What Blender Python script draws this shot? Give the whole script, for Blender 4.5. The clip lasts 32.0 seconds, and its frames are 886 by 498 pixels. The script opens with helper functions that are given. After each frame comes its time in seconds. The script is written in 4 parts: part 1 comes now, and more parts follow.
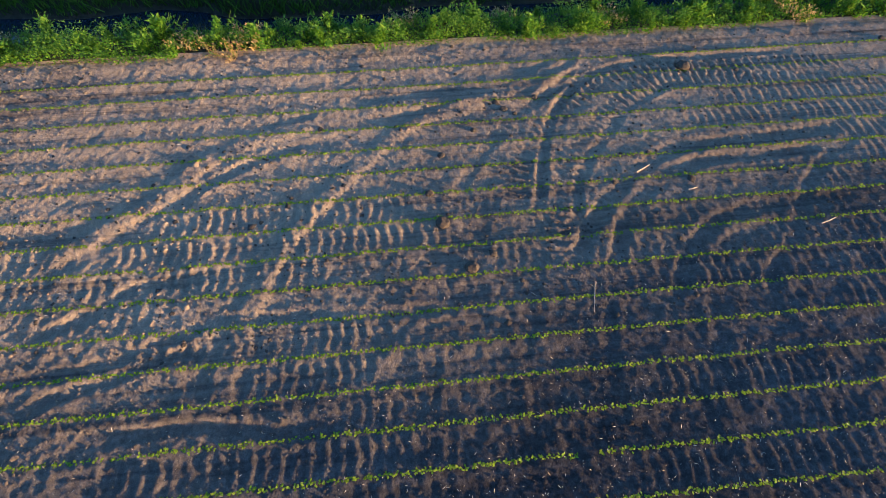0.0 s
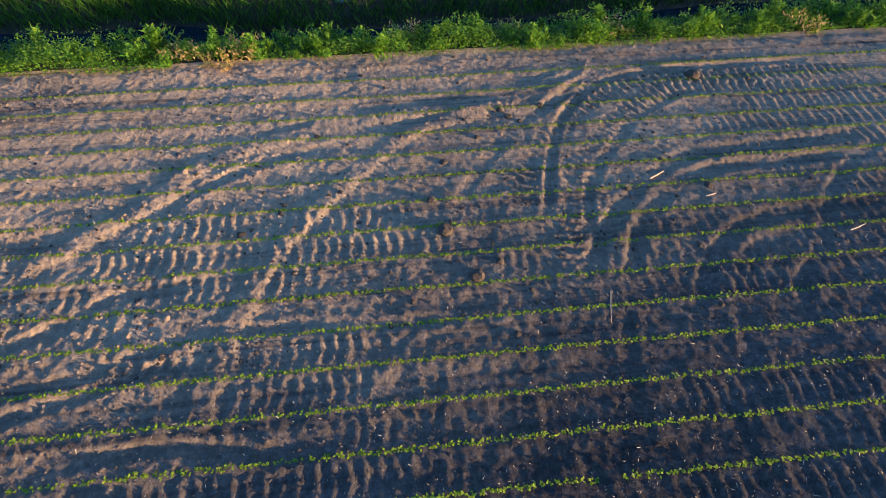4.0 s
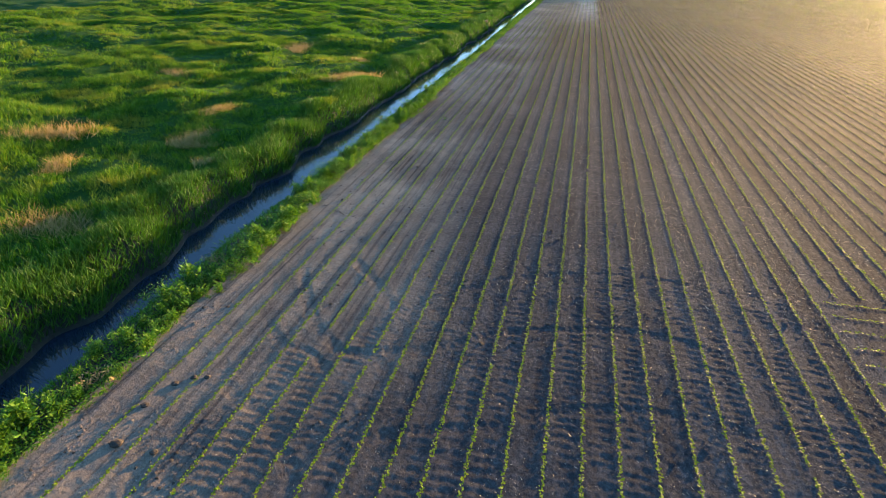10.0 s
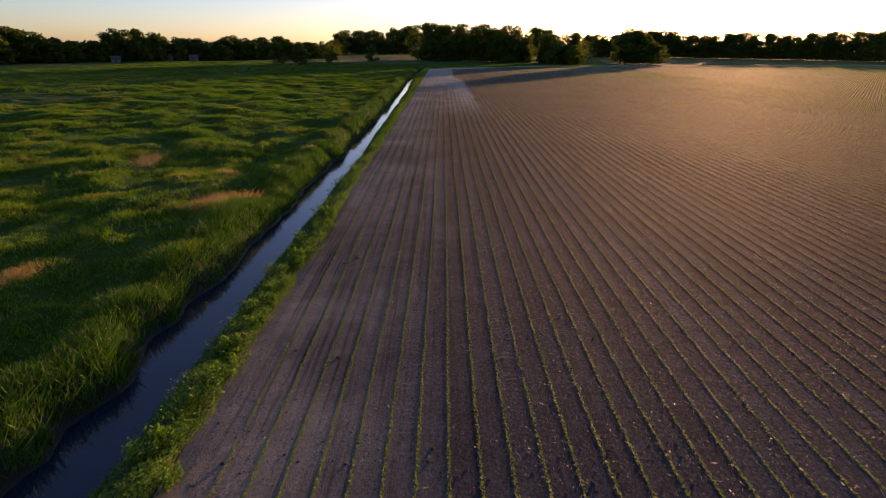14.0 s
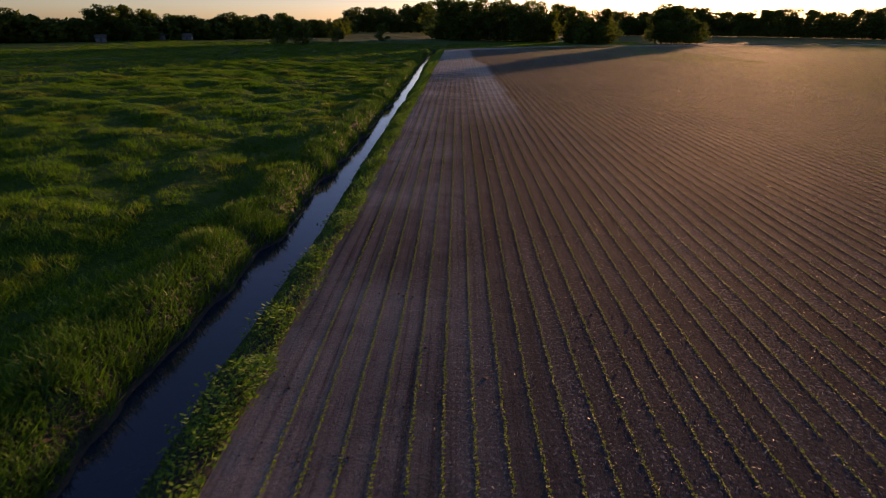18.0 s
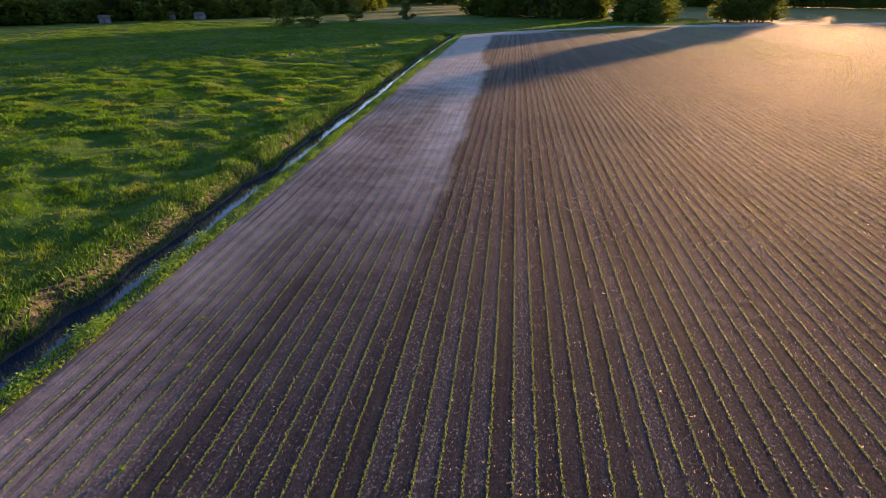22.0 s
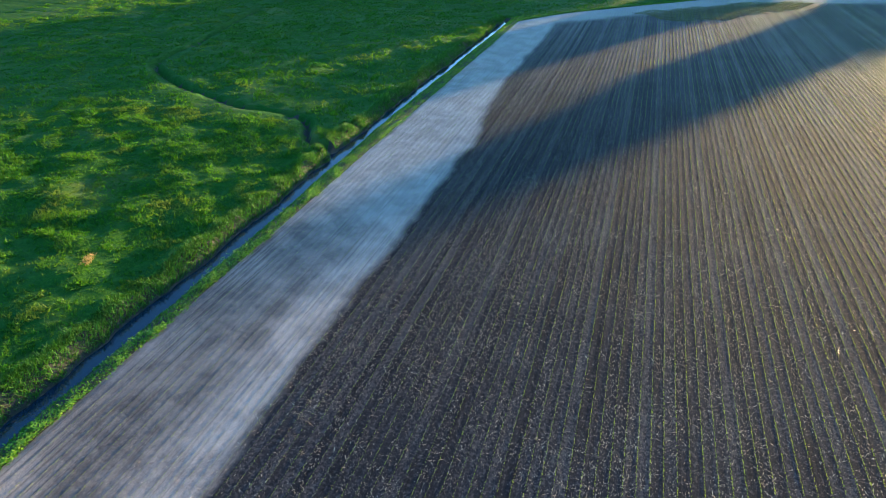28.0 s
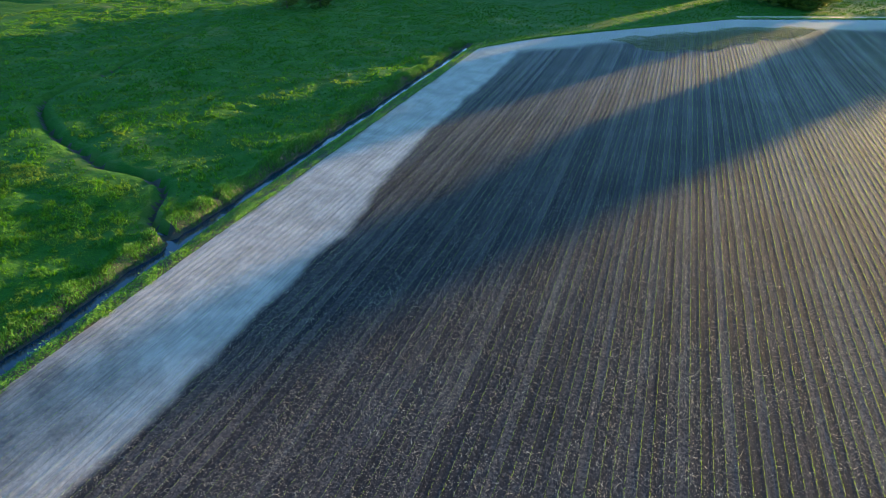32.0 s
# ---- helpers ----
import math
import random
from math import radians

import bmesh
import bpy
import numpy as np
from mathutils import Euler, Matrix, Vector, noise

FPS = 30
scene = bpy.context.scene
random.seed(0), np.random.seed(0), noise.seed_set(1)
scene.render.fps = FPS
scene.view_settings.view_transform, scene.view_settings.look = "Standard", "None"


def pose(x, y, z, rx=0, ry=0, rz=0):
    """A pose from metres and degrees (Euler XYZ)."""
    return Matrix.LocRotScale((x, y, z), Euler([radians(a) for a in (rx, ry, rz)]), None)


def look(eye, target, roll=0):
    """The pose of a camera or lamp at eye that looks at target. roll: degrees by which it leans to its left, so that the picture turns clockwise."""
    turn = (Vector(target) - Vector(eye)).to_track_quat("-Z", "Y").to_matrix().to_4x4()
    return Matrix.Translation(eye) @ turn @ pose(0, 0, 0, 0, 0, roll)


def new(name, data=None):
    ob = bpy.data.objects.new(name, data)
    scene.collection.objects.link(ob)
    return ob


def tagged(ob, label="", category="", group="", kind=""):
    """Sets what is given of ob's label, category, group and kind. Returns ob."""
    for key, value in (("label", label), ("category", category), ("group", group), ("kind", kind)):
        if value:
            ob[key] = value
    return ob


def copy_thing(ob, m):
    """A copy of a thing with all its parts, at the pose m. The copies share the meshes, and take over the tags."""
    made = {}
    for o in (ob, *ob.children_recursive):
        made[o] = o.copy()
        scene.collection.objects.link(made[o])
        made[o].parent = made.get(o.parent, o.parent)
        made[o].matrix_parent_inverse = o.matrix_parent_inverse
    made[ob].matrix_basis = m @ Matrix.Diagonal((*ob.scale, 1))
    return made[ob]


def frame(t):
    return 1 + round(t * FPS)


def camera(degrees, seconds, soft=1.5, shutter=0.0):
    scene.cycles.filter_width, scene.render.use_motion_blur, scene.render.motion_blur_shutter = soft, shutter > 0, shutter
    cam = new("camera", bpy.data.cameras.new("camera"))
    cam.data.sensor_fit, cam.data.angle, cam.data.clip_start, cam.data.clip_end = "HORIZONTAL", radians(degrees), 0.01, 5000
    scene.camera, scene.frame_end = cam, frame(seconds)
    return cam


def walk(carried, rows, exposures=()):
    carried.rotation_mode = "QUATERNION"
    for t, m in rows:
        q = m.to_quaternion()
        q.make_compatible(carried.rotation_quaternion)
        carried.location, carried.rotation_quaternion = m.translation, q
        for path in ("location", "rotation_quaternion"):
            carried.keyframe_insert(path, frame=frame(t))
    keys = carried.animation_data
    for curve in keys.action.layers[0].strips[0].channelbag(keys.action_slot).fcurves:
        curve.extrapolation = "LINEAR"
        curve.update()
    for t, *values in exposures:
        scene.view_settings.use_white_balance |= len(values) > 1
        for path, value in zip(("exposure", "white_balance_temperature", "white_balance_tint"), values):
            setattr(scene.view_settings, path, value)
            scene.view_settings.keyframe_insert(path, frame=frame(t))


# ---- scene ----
# camera and its flight: seconds, place, and turn as pose() takes it
cam = camera(77.3, 32.0, soft=0.6, shutter=0.2)
PATH = [
    (0.0, 10.590, -0.000, 9.786, 34.630, -0.696, 83.828),
    (0.5, 10.568, 0.021, 9.528, 34.651, -0.725, 84.119),
    (1.0, 10.536, 0.015, 9.315, 34.509, -0.672, 84.236),
    (1.5, 10.514, -0.013, 9.273, 36.527, -0.602, 84.169),
    (2.0, 10.530, -0.041, 9.295, 38.451, -0.609, 84.141),
    (2.5, 10.581, -0.049, 9.276, 38.671, -0.578, 84.033),
    (4.5, 10.608, -0.021, 8.596, 38.532, -0.549, 83.776),
    (5.0, 10.615, -0.041, 8.548, 38.611, -0.578, 83.534),
    (5.5, 10.619, -0.018, 8.586, 38.577, -0.490, 77.971),
    (6.0, 10.693, 0.033, 8.612, 38.764, -0.164, 70.317),
    (6.5, 10.768, 0.179, 8.640, 38.702, 0.306, 57.366),
    (7.0, 10.948, 0.256, 8.776, 38.326, 0.425, 37.348),
    (7.5, 10.904, 0.235, 8.911, 39.592, 0.131, 24.554),
    (8.0, 10.333, 0.634, 9.085, 46.997, -1.791, 19.936),
    (8.5, 9.586, 2.363, 9.042, 53.455, -1.669, 16.576),
    (9.0, 8.719, 5.163, 8.765, 58.735, -1.495, 15.722),
    (9.5, 7.566, 8.406, 8.997, 62.209, -1.416, 14.840),
    (10.0, 6.468, 10.738, 9.210, 61.947, -1.351, 13.377),
    (10.5, 5.652, 11.316, 9.083, 61.802, -1.345, 12.490),
    (11.0, 5.018, 11.252, 9.023, 61.835, -1.222, 11.140),
    (11.5, 4.537, 11.436, 8.986, 61.870, -0.892, 5.766),
    (12.0, 4.120, 12.156, 8.991, 62.028, -0.853, 3.966),
    (12.5, 3.669, 13.541, 9.045, 65.096, -0.950, 3.706),
    (13.0, 3.159, 15.433, 9.047, 67.926, -1.046, 2.112),
    (13.5, 2.828, 17.702, 9.228, 69.096, -0.903, 0.978),
    (14.0, 2.796, 20.005, 9.433, 69.933, -0.514, 0.030),
    (14.5, 2.623, 23.031, 9.442, 70.241, -0.803, -0.252),
    (16.5, 0.822, 35.916, 9.274, 70.095, -0.785, 0.638),
    (17.0, 0.481, 39.343, 9.368, 70.053, -0.655, 0.916),
    (17.5, 0.684, 43.562, 9.276, 69.898, -0.768, 1.102),
    (18.0, 1.699, 47.778, 9.182, 67.946, -0.465, 1.436),
    (18.5, 3.222, 51.881, 9.015, 65.357, -0.358, 1.758),
    (19.0, 4.988, 55.954, 8.790, 65.122, -0.136, 2.253),
    (19.5, 6.769, 59.994, 8.759, 65.132, -0.102, 2.809),
    (20.0, 8.405, 63.826, 8.993, 65.243, -0.128, 3.103),
    (20.5, 10.151, 67.784, 9.679, 65.130, 0.119, 3.657),
    (21.0, 11.586, 71.501, 10.640, 65.141, 0.397, 3.971),
    (21.5, 12.801, 75.110, 12.057, 65.009, 0.308, 4.772),
    (22.0, 13.820, 78.652, 13.648, 64.981, -0.110, 6.909),
    (22.5, 14.870, 82.175, 15.366, 64.652, 0.010, 8.314),
    (23.0, 16.131, 85.837, 16.758, 63.905, -0.002, 9.064),
    (23.5, 17.095, 89.788, 18.181, 62.755, 0.187, 9.461),
    (24.0, 17.983, 93.757, 19.591, 61.764, 0.071, 9.832),
    (24.5, 19.059, 97.537, 21.006, 60.854, 0.020, 10.454),
    (25.0, 20.564, 101.468, 22.602, 59.534, 0.058, 11.980),
    (25.5, 21.779, 104.943, 23.698, 58.758, 0.259, 13.088),
    (27.5, 27.232, 117.973, 28.075, 57.530, 0.175, 18.031),
    (28.0, 28.591, 121.324, 29.104, 57.279, 0.205, 18.830),
    (28.5, 29.814, 124.798, 29.865, 57.153, 0.229, 19.315),
    (29.0, 30.962, 128.266, 30.501, 57.054, 0.255, 19.566),
    (29.5, 32.243, 131.716, 30.865, 57.092, 0.239, 20.015),
    (30.0, 33.508, 134.979, 31.122, 57.077, 0.262, 20.352),
    (30.5, 34.721, 138.057, 31.374, 56.984, 0.204, 20.543),
    (31.0, 35.924, 140.788, 31.561, 56.956, 0.203, 20.569),
    (31.5, 36.987, 143.236, 31.658, 57.022, 0.043, 20.843),
    (32.0, 37.939, 145.384, 31.632, 57.232, -0.170, 20.906),
]
EXPOSURES = [
    (0.0, 2.06, 6500, 9), (6.0, 2.1, 6550, 10), (7.5, 2.5, 7000, 9), (9.0, 2.45, 6850, 0), (10.5, 2.2, 7350, 10), (12.0, 1.9, 8300, 32), (13.0, 1.48, 8600, 40), (14.5, 0.6, 8200, 42),
    (16.5, -0.05, 7500, 45), (17.5, 0.22, 7900, 45), (19.0, 0.95, 8600, 43), (21.0, 2.02, 7900, 37), (23.0, 2.2, 8100, 36), (25.0, 2.5, 6900, 14), (28.0, 2.8, 6150, -4), (32.0, 2.9, 6550, -4),
]
walk(cam, [(t, pose(*p)) for t, *p in PATH], EXPOSURES)

# ---- light: a low evening sun and a clear sky ----
SUN_AZ, SUN_EL = radians(27.5), radians(4.4)
world = bpy.data.worlds.new("evening_sky")
scene.world = world
world.use_nodes = True
wn, wl = world.node_tree.nodes, world.node_tree.links
sky = wn.new("ShaderNodeTexSky")
sky.sky_type = 'NISHITA'
sky.sun_disc = False
sky.sun_elevation = SUN_EL
sky.sun_rotation = SUN_AZ
sky.air_density, sky.dust_density, sky.ozone_density = 0.74, 0.6, 3.3
wl.new(sky.outputs[0], wn["Background"].inputs["Color"])
wn["Background"].inputs["Strength"].default_value = 0.17
sun_dir = Vector((math.sin(SUN_AZ) * math.cos(SUN_EL), math.cos(SUN_AZ) * math.cos(SUN_EL), math.sin(SUN_EL)))
sun = new("sun", bpy.data.lights.new("sun", 'SUN'))
sun.data.energy, sun.data.angle, sun.data.color = 4.6, radians(1.1), (1.0, 0.63, 0.315)
sun.matrix_world = look(sun_dir * 300, (0, 0, 0))


# ---- materials ----
def material(name):
    m = bpy.data.materials.new(name)
    m.use_nodes = True
    n, l = m.node_tree.nodes, m.node_tree.links
    return m, n, l, n["Principled BSDF"]


def noise_node(n, l, vec, scale, detail=5.0, rough=0.6):
    t = n.new("ShaderNodeTexNoise")
    t.inputs["Scale"].default_value, t.inputs["Detail"].default_value, t.inputs["Roughness"].default_value = scale, detail, rough
    l.new(vec, t.inputs["Vector"])
    return t.outputs["Fac"]


def ramp(n, l, fac, stops):
    r = n.new("ShaderNodeValToRGB")
    while len(r.color_ramp.elements) < len(stops):
        r.color_ramp.elements.new(0.5)
    for e, (p, c) in zip(r.color_ramp.elements, stops):
        e.position, e.color = p, (*c, 1)
    l.new(fac, r.inputs["Fac"])
    return r.outputs["Color"]


def mix(n, l, fac, a, b, kind='MIX'):
    m = n.new("ShaderNodeMix")
    m.data_type, m.blend_type = 'RGBA', kind
    for s, v in ((m.inputs[0], fac), (m.inputs[6], a), (m.inputs[7], b)):
        if isinstance(v, (int, float)):
            s.default_value = v
        elif isinstance(v, tuple):
            s.default_value = (*v, 1)
        else:
            l.new(v, s)
    return m.outputs[2]


def calc(n, l, op, a, b=0.0, clamp=False):
    m = n.new("ShaderNodeMath")
    m.operation, m.use_clamp = op, clamp
    for s, v in ((m.inputs[0], a), (m.inputs[1], b)):
        if isinstance(v, (int, float)):
            s.default_value = v
        else:
            l.new(v, s)
    return m.outputs[0]


def between(n, l, v, lo, hi):
    m = n.new("ShaderNodeMapRange")
    m.interpolation_type = 'SMOOTHSTEP'
    l.new(v, m.inputs["Value"])
    m.inputs["From Min"].default_value, m.inputs["From Max"].default_value = lo, hi
    return m.outputs["Result"]


def bump(n, l, height, strength, distance, bsdf, over=None):
    b = n.new("ShaderNodeBump")
    b.inputs["Strength"].default_value, b.inputs["Distance"].default_value = strength, distance
    l.new(height, b.inputs["Height"])
    if over is not None:
        l.new(over, b.inputs["Normal"])
    if bsdf is not None:
        l.new(b.outputs[0], bsdf.inputs["Normal"])
    return b.outputs[0]


def soil_material():
    m, n, l, bsdf = material("tilled_soil")
    pos = n.new("ShaderNodeTexCoord").outputs["Object"]
    sep = n.new("ShaderNodeSeparateXYZ")
    l.new(pos, sep.inputs[0])
    big = noise_node(n, l, pos, 0.12, 4)
    mid = noise_node(n, l, pos, 1.3, 5)
    fine = noise_node(n, l, pos, 9.0, 6, 0.7)
    grit = noise_node(n, l, pos, 45.0, 3, 0.7)
    # streaks along the sowing direction
    mp = n.new("ShaderNodeMapping")
    mp.inputs["Scale"].default_value = (4.2, 0.06, 1)
    l.new(pos, mp.inputs["Vector"])
    streak = noise_node(n, l, mp.outputs[0], 1.0, 4, 0.65)
    dark = ramp(n, l, fine, [(0.25, (0.031, 0.030, 0.031)), (0.5, (0.057, 0.055, 0.057)), (0.8, (0.112, 0.107, 0.109))])
    pale = ramp(n, l, fine, [(0.25, (0.30, 0.25, 0.215)), (0.5, (0.43, 0.37, 0.32)), (0.8, (0.53, 0.46, 0.41))])
    sandy = ramp(n, l, fine, [(0.25, (0.31, 0.235, 0.165)), (0.5, (0.43, 0.335, 0.245)), (0.8, (0.54, 0.43, 0.325))])
    pale = mix(n, l, between(n, l, sep.outputs[1], 30.0, 95.0), sandy, pale)
    # dry pale band of lighter soil along the ditch
    wob = calc(n, l, 'MULTIPLY', calc(n, l, 'SUBTRACT', noise_node(n, l, pos, 0.09, 5, 0.65), 0.5), 8.0)
    xw = calc(n, l, 'ADD', sep.outputs[0], wob)
    edge_x = calc(n, l, 'ADD', sep.outputs[0], calc(n, l, 'MULTIPLY', wob, 0.45))
    far_band = calc(n, l, 'MULTIPLY', between(n, l, calc(n, l, 'ADD', edge_x, calc(n, l, 'MULTIPLY', between(n, l, sep.outputs[1], 188.0, 215.0), 2.4)), 9.7, 8.2), between(n, l, sep.outputs[1], 94.0, 122.0))
    far_band = calc(n, l, 'MULTIPLY', far_band, calc(n, l, 'ADD', calc(n, l, 'MULTIPLY', between(n, l, streak, 0.25, 0.55), 0.35), 0.65), True)
    # palest along its outer margin, browner and patchy towards the ditch, washed out all over further up
    margin = calc(n, l, 'MAXIMUM', calc(n, l, 'MULTIPLY', between(n, l, edge_x, 3.2, 6.6), between(n, l, calc(n, l, 'ADD', sep.outputs[1], calc(n, l, 'MULTIPLY', wob, 6.0)), 100.0, 142.0)), between(n, l, calc(n, l, 'ADD', sep.outputs[1], calc(n, l, 'MULTIPLY', wob, 5.0)), 150.0, 178.0))
    patchy = between(n, l, noise_node(n, l, pos, 0.3, 5, 0.65), 0.38, 0.62)
    far_band = calc(n, l, 'MULTIPLY', far_band, calc(n, l, 'ADD', calc(n, l, 'MULTIPLY', margin, 0.50), calc(n, l, 'ADD', 0.28, calc(n, l, 'MULTIPLY', patchy, 0.25))))
    # the bare headland along the field's end
    end = calc(n, l, 'ADD', calc(n, l, 'MULTIPLY', calc(n, l, 'MINIMUM', calc(n, l, 'MAXIMUM', calc(n, l, 'ADD', sep.outputs[0], 4.0), 0.0), 60.0), 0.95), 283.0)
    end = calc(n, l, 'ADD', end, calc(n, l, 'MULTIPLY', calc(n, l, 'MAXIMUM', calc(n, l, 'SUBTRACT', sep.outputs[0], 56.0), 0.0), 0.38))
    headland = calc(n, l, 'MULTIPLY', between(n, l, calc(n, l, 'ADD', calc(n, l, 'SUBTRACT', end, sep.outputs[1]), wob), 19.0, 11.0), 0.8)
    far_band = calc(n, l, 'MAXIMUM', far_band, headland)
    slant = calc(n, l, 'MULTIPLY', calc(n, l, 'MINIMUM', calc(n, l, 'MAXIMUM', sep.outputs[1], -8.0), 12.0), 0.33)
    near_band = calc(n, l, 'MULTIPLY', between(n, l, calc(n, l, 'ADD', xw, slant), 9.5, 0.0), 0.9)
    near_band = calc(n, l, 'MULTIPLY', near_band, calc(n, l, 'ADD', 0.52, calc(n, l, 'MULTIPLY', between(n, l, sep.outputs[1], 52.0, 24.0), 0.48)))
    near_band = calc(n, l, 'MULTIPLY', near_band, calc(n, l, 'ADD', between(n, l, streak, 0.3, 0.55), calc(n, l, 'MULTIPLY', between(n, l, big, 0.35, 0.62), 0.7)), True)
    band = calc(n, l, 'MAXIMUM', far_band, near_band)
    dark = mix(n, l, 0.8, dark, ramp(n, l, streak, [(0.3, (0.62, 0.62, 0.64)), (0.5, (0.92, 0.92, 0.92)), (0.68, (1.28, 1.25, 1.22))]), 'MULTIPLY')
    lane = n.new("ShaderNodeTexWhiteNoise")
    lane.noise_dimensions = '1D'
    l.new(calc(n, l, 'FLOOR', calc(n, l, 'DIVIDE', sep.outputs[0], 0.762)), lane.inputs["W"])
    tell = calc(n, l, 'ADD', 0.3, calc(n, l, 'MULTIPLY', between(n, l, sep.outputs[1], 30.0, 110.0), 0.12))
    dark = mix(n, l, tell, dark, ramp(n, l, lane.outputs["Value"], [(0.0, (0.45, 0.45, 0.48)), (0.4, (0.85, 0.84, 0.84)), (1.0, (1.45, 1.4, 1.35))]), 'MULTIPLY')
    # chaff and short straw trodden into the dark soil, thicker in some lanes
    chaff = noise_node(n, l, pos, 11.0, 2, 0.5)
    share = calc(n, l, 'ADD', calc(n, l, 'MULTIPLY', lane.outputs["Value"], 0.10), calc(n, l, 'MULTIPLY', streak, 0.10))
    fleck = between(n, l, calc(n, l, 'ADD', chaff, share), 0.73, 0.79)
    fleck = calc(n, l, 'MULTIPLY', fleck, between(n, l, sep.outputs[1], 20.0, 60.0))
    dark = mix(n, l, calc(n, l, 'MULTIPLY', fleck, 0.7), dark, (0.36, 0.30, 0.25))
    # coarser drifts of chaff further up the field
    drift = between(n, l, calc(n, l, 'ADD', noise_node(n, l, pos, 4.0, 3, 0.6), calc(n, l, 'MULTIPLY', share, 0.8)), 0.60, 0.70)
    drift = calc(n, l, 'MULTIPLY', drift, between(n, l, sep.outputs[1], 90.0, 150.0))
    dark = mix(n, l, calc(n, l, 'MULTIPLY', drift, 0.5), dark, (0.20, 0.175, 0.155))
    # soil lighter at the near end, darkest between; far-end haze put into the colour
    tone_and_haze = calc(n, l, 'ADD', calc(n, l, 'MULTIPLY', between(n, l, sep.outputs[1], 95.0, 10.0), between(n, l, sep.outputs[0], 30.0, 11.0)), calc(n, l, 'MULTIPLY', between(n, l, sep.outputs[1], 185.0, 290.0), 0.75))
    dark = mix(n, l, tone_and_haze, mix(n, l, 1.0, dark, mix(n, l, between(n, l, sep.outputs[1], 98.0, 128.0), (1.0, 0.98, 0.97), (0.74, 0.74, 0.76)), 'MULTIPLY'), mix(n, l, 1.0, dark, (2.04, 1.98, 1.88), 'MULTIPLY'))
    # a damp hollow near the field's near corner
    hollow = n.new("ShaderNodeVectorMath")
    hollow.operation = 'DISTANCE'
    l.new(pos, hollow.inputs[0])
    hollow.inputs[1].default_value = (11.0, 3.0, 0.0)
    damp = between(n, l, calc(n, l, 'ADD', hollow.outputs["Value"], wob), 6.0, 2.0)
    dark = mix(n, l, calc(n, l, 'MULTIPLY', damp, 0.45), dark, mix(n, l, 1.0, dark, (0.45, 0.42, 0.42), 'MULTIPLY'))
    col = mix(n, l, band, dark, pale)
    worn = calc(n, l, 'SUBTRACT', 0.8, calc(n, l, 'MULTIPLY', far_band, 0.6))
    col = mix(n, l, worn, col, ramp(n, l, mid, [(0.3, (0.62, 0.62, 0.64)), (0.7, (1.0, 0.98, 0.95))]), 'MULTIPLY')
    col = mix(n, l, worn, col, ramp(n, l, big, [(0.35, (0.70, 0.70, 0.72)), (0.65, (1.0, 1.0, 1.0))]), 'MULTIPLY')
    col = mix(n, l, 0.7, col, ramp(n, l, grit, [(0.3, (0.62, 0.62, 0.63)), (0.5, (1.0, 1.0, 1.0)), (0.72, (1.5, 1.47, 1.42))]), 'MULTIPLY')
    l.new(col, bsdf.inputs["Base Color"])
    bsdf.inputs["Roughness"].default_value = 0.92
    bsdf.inputs["Specular IOR Level"].default_value = 0.04
    bsdf.inputs["Diffuse Roughness"].default_value = 0.8
    # furrows between the sown rows, then clods and grit
    wave = calc(n, l, 'COSINE', calc(n, l, 'MULTIPLY', sep.outputs[0], 2 * math.pi / 0.762))
    a = bump(n, l, wave, 0.6, 0.014, None)
    # tread bars in some lanes of the long field
    turn = calc(n, l, 'FRACT', calc(n, l, 'DIVIDE', sep.outputs[0], 0.762))
    off = calc(n, l, 'ABSOLUTE', calc(n, l, 'SUBTRACT', turn, 0.5))
    bar = calc(n, l, 'SINE', calc(n, l, 'ADD', calc(n, l, 'MULTIPLY', sep.outputs[1], 2 * math.pi / 0.25), calc(n, l, 'MULTIPLY', off, 3.8)))
    bar = calc(n, l, 'MULTIPLY', bar, calc(n, l, 'MULTIPLY', between(n, l, off, 0.36, 0.26), between(n, l, lane.outputs["Value"], 0.72, 0.86)))
    bar = calc(n, l, 'MULTIPLY', bar, calc(n, l, 'MULTIPLY', between(n, l, sep.outputs[1], 27.0, 32.0), between(n, l, mid, 0.42, 0.62)))
    a = bump(n, l, bar, 0.35, 0.012, None, a)
    # rings left by a machine that turned on the spot
    centre = n.new("ShaderNodeVectorMath")
    centre.operation = 'DISTANCE'
    l.new(pos, centre.inputs[0])
    centre.inputs[1].default_value = (23.0, 98.5, 0.0)
    far = centre.outputs["Value"]
    ring = calc(n, l, 'SINE', calc(n, l, 'MULTIPLY', far, 2 * math.pi / 1.3))
    ring = calc(n, l, 'MULTIPLY', ring, calc(n, l, 'MULTIPLY', between(n, l, far, 1.6, 2.6), between(n, l, far, 8.4, 7.0)))
    ring = calc(n, l, 'MULTIPLY', ring, calc(n, l, 'MULTIPLY', between(n, l, sep.outputs[1], 98.5 - 1.5, 98.5 + 1.0), between(n, l, mid, 0.3, 0.55)))
    a = bump(n, l, ring, 0.3, 0.04, None, a)
    b = bump(n, l, mid, 0.5, 0.05, None, a)
    c = bump(n, l, fine, 1.0, 0.045, None, b)
    bump(n, l, grit, 0.8, 0.014, bsdf, c)
    return m


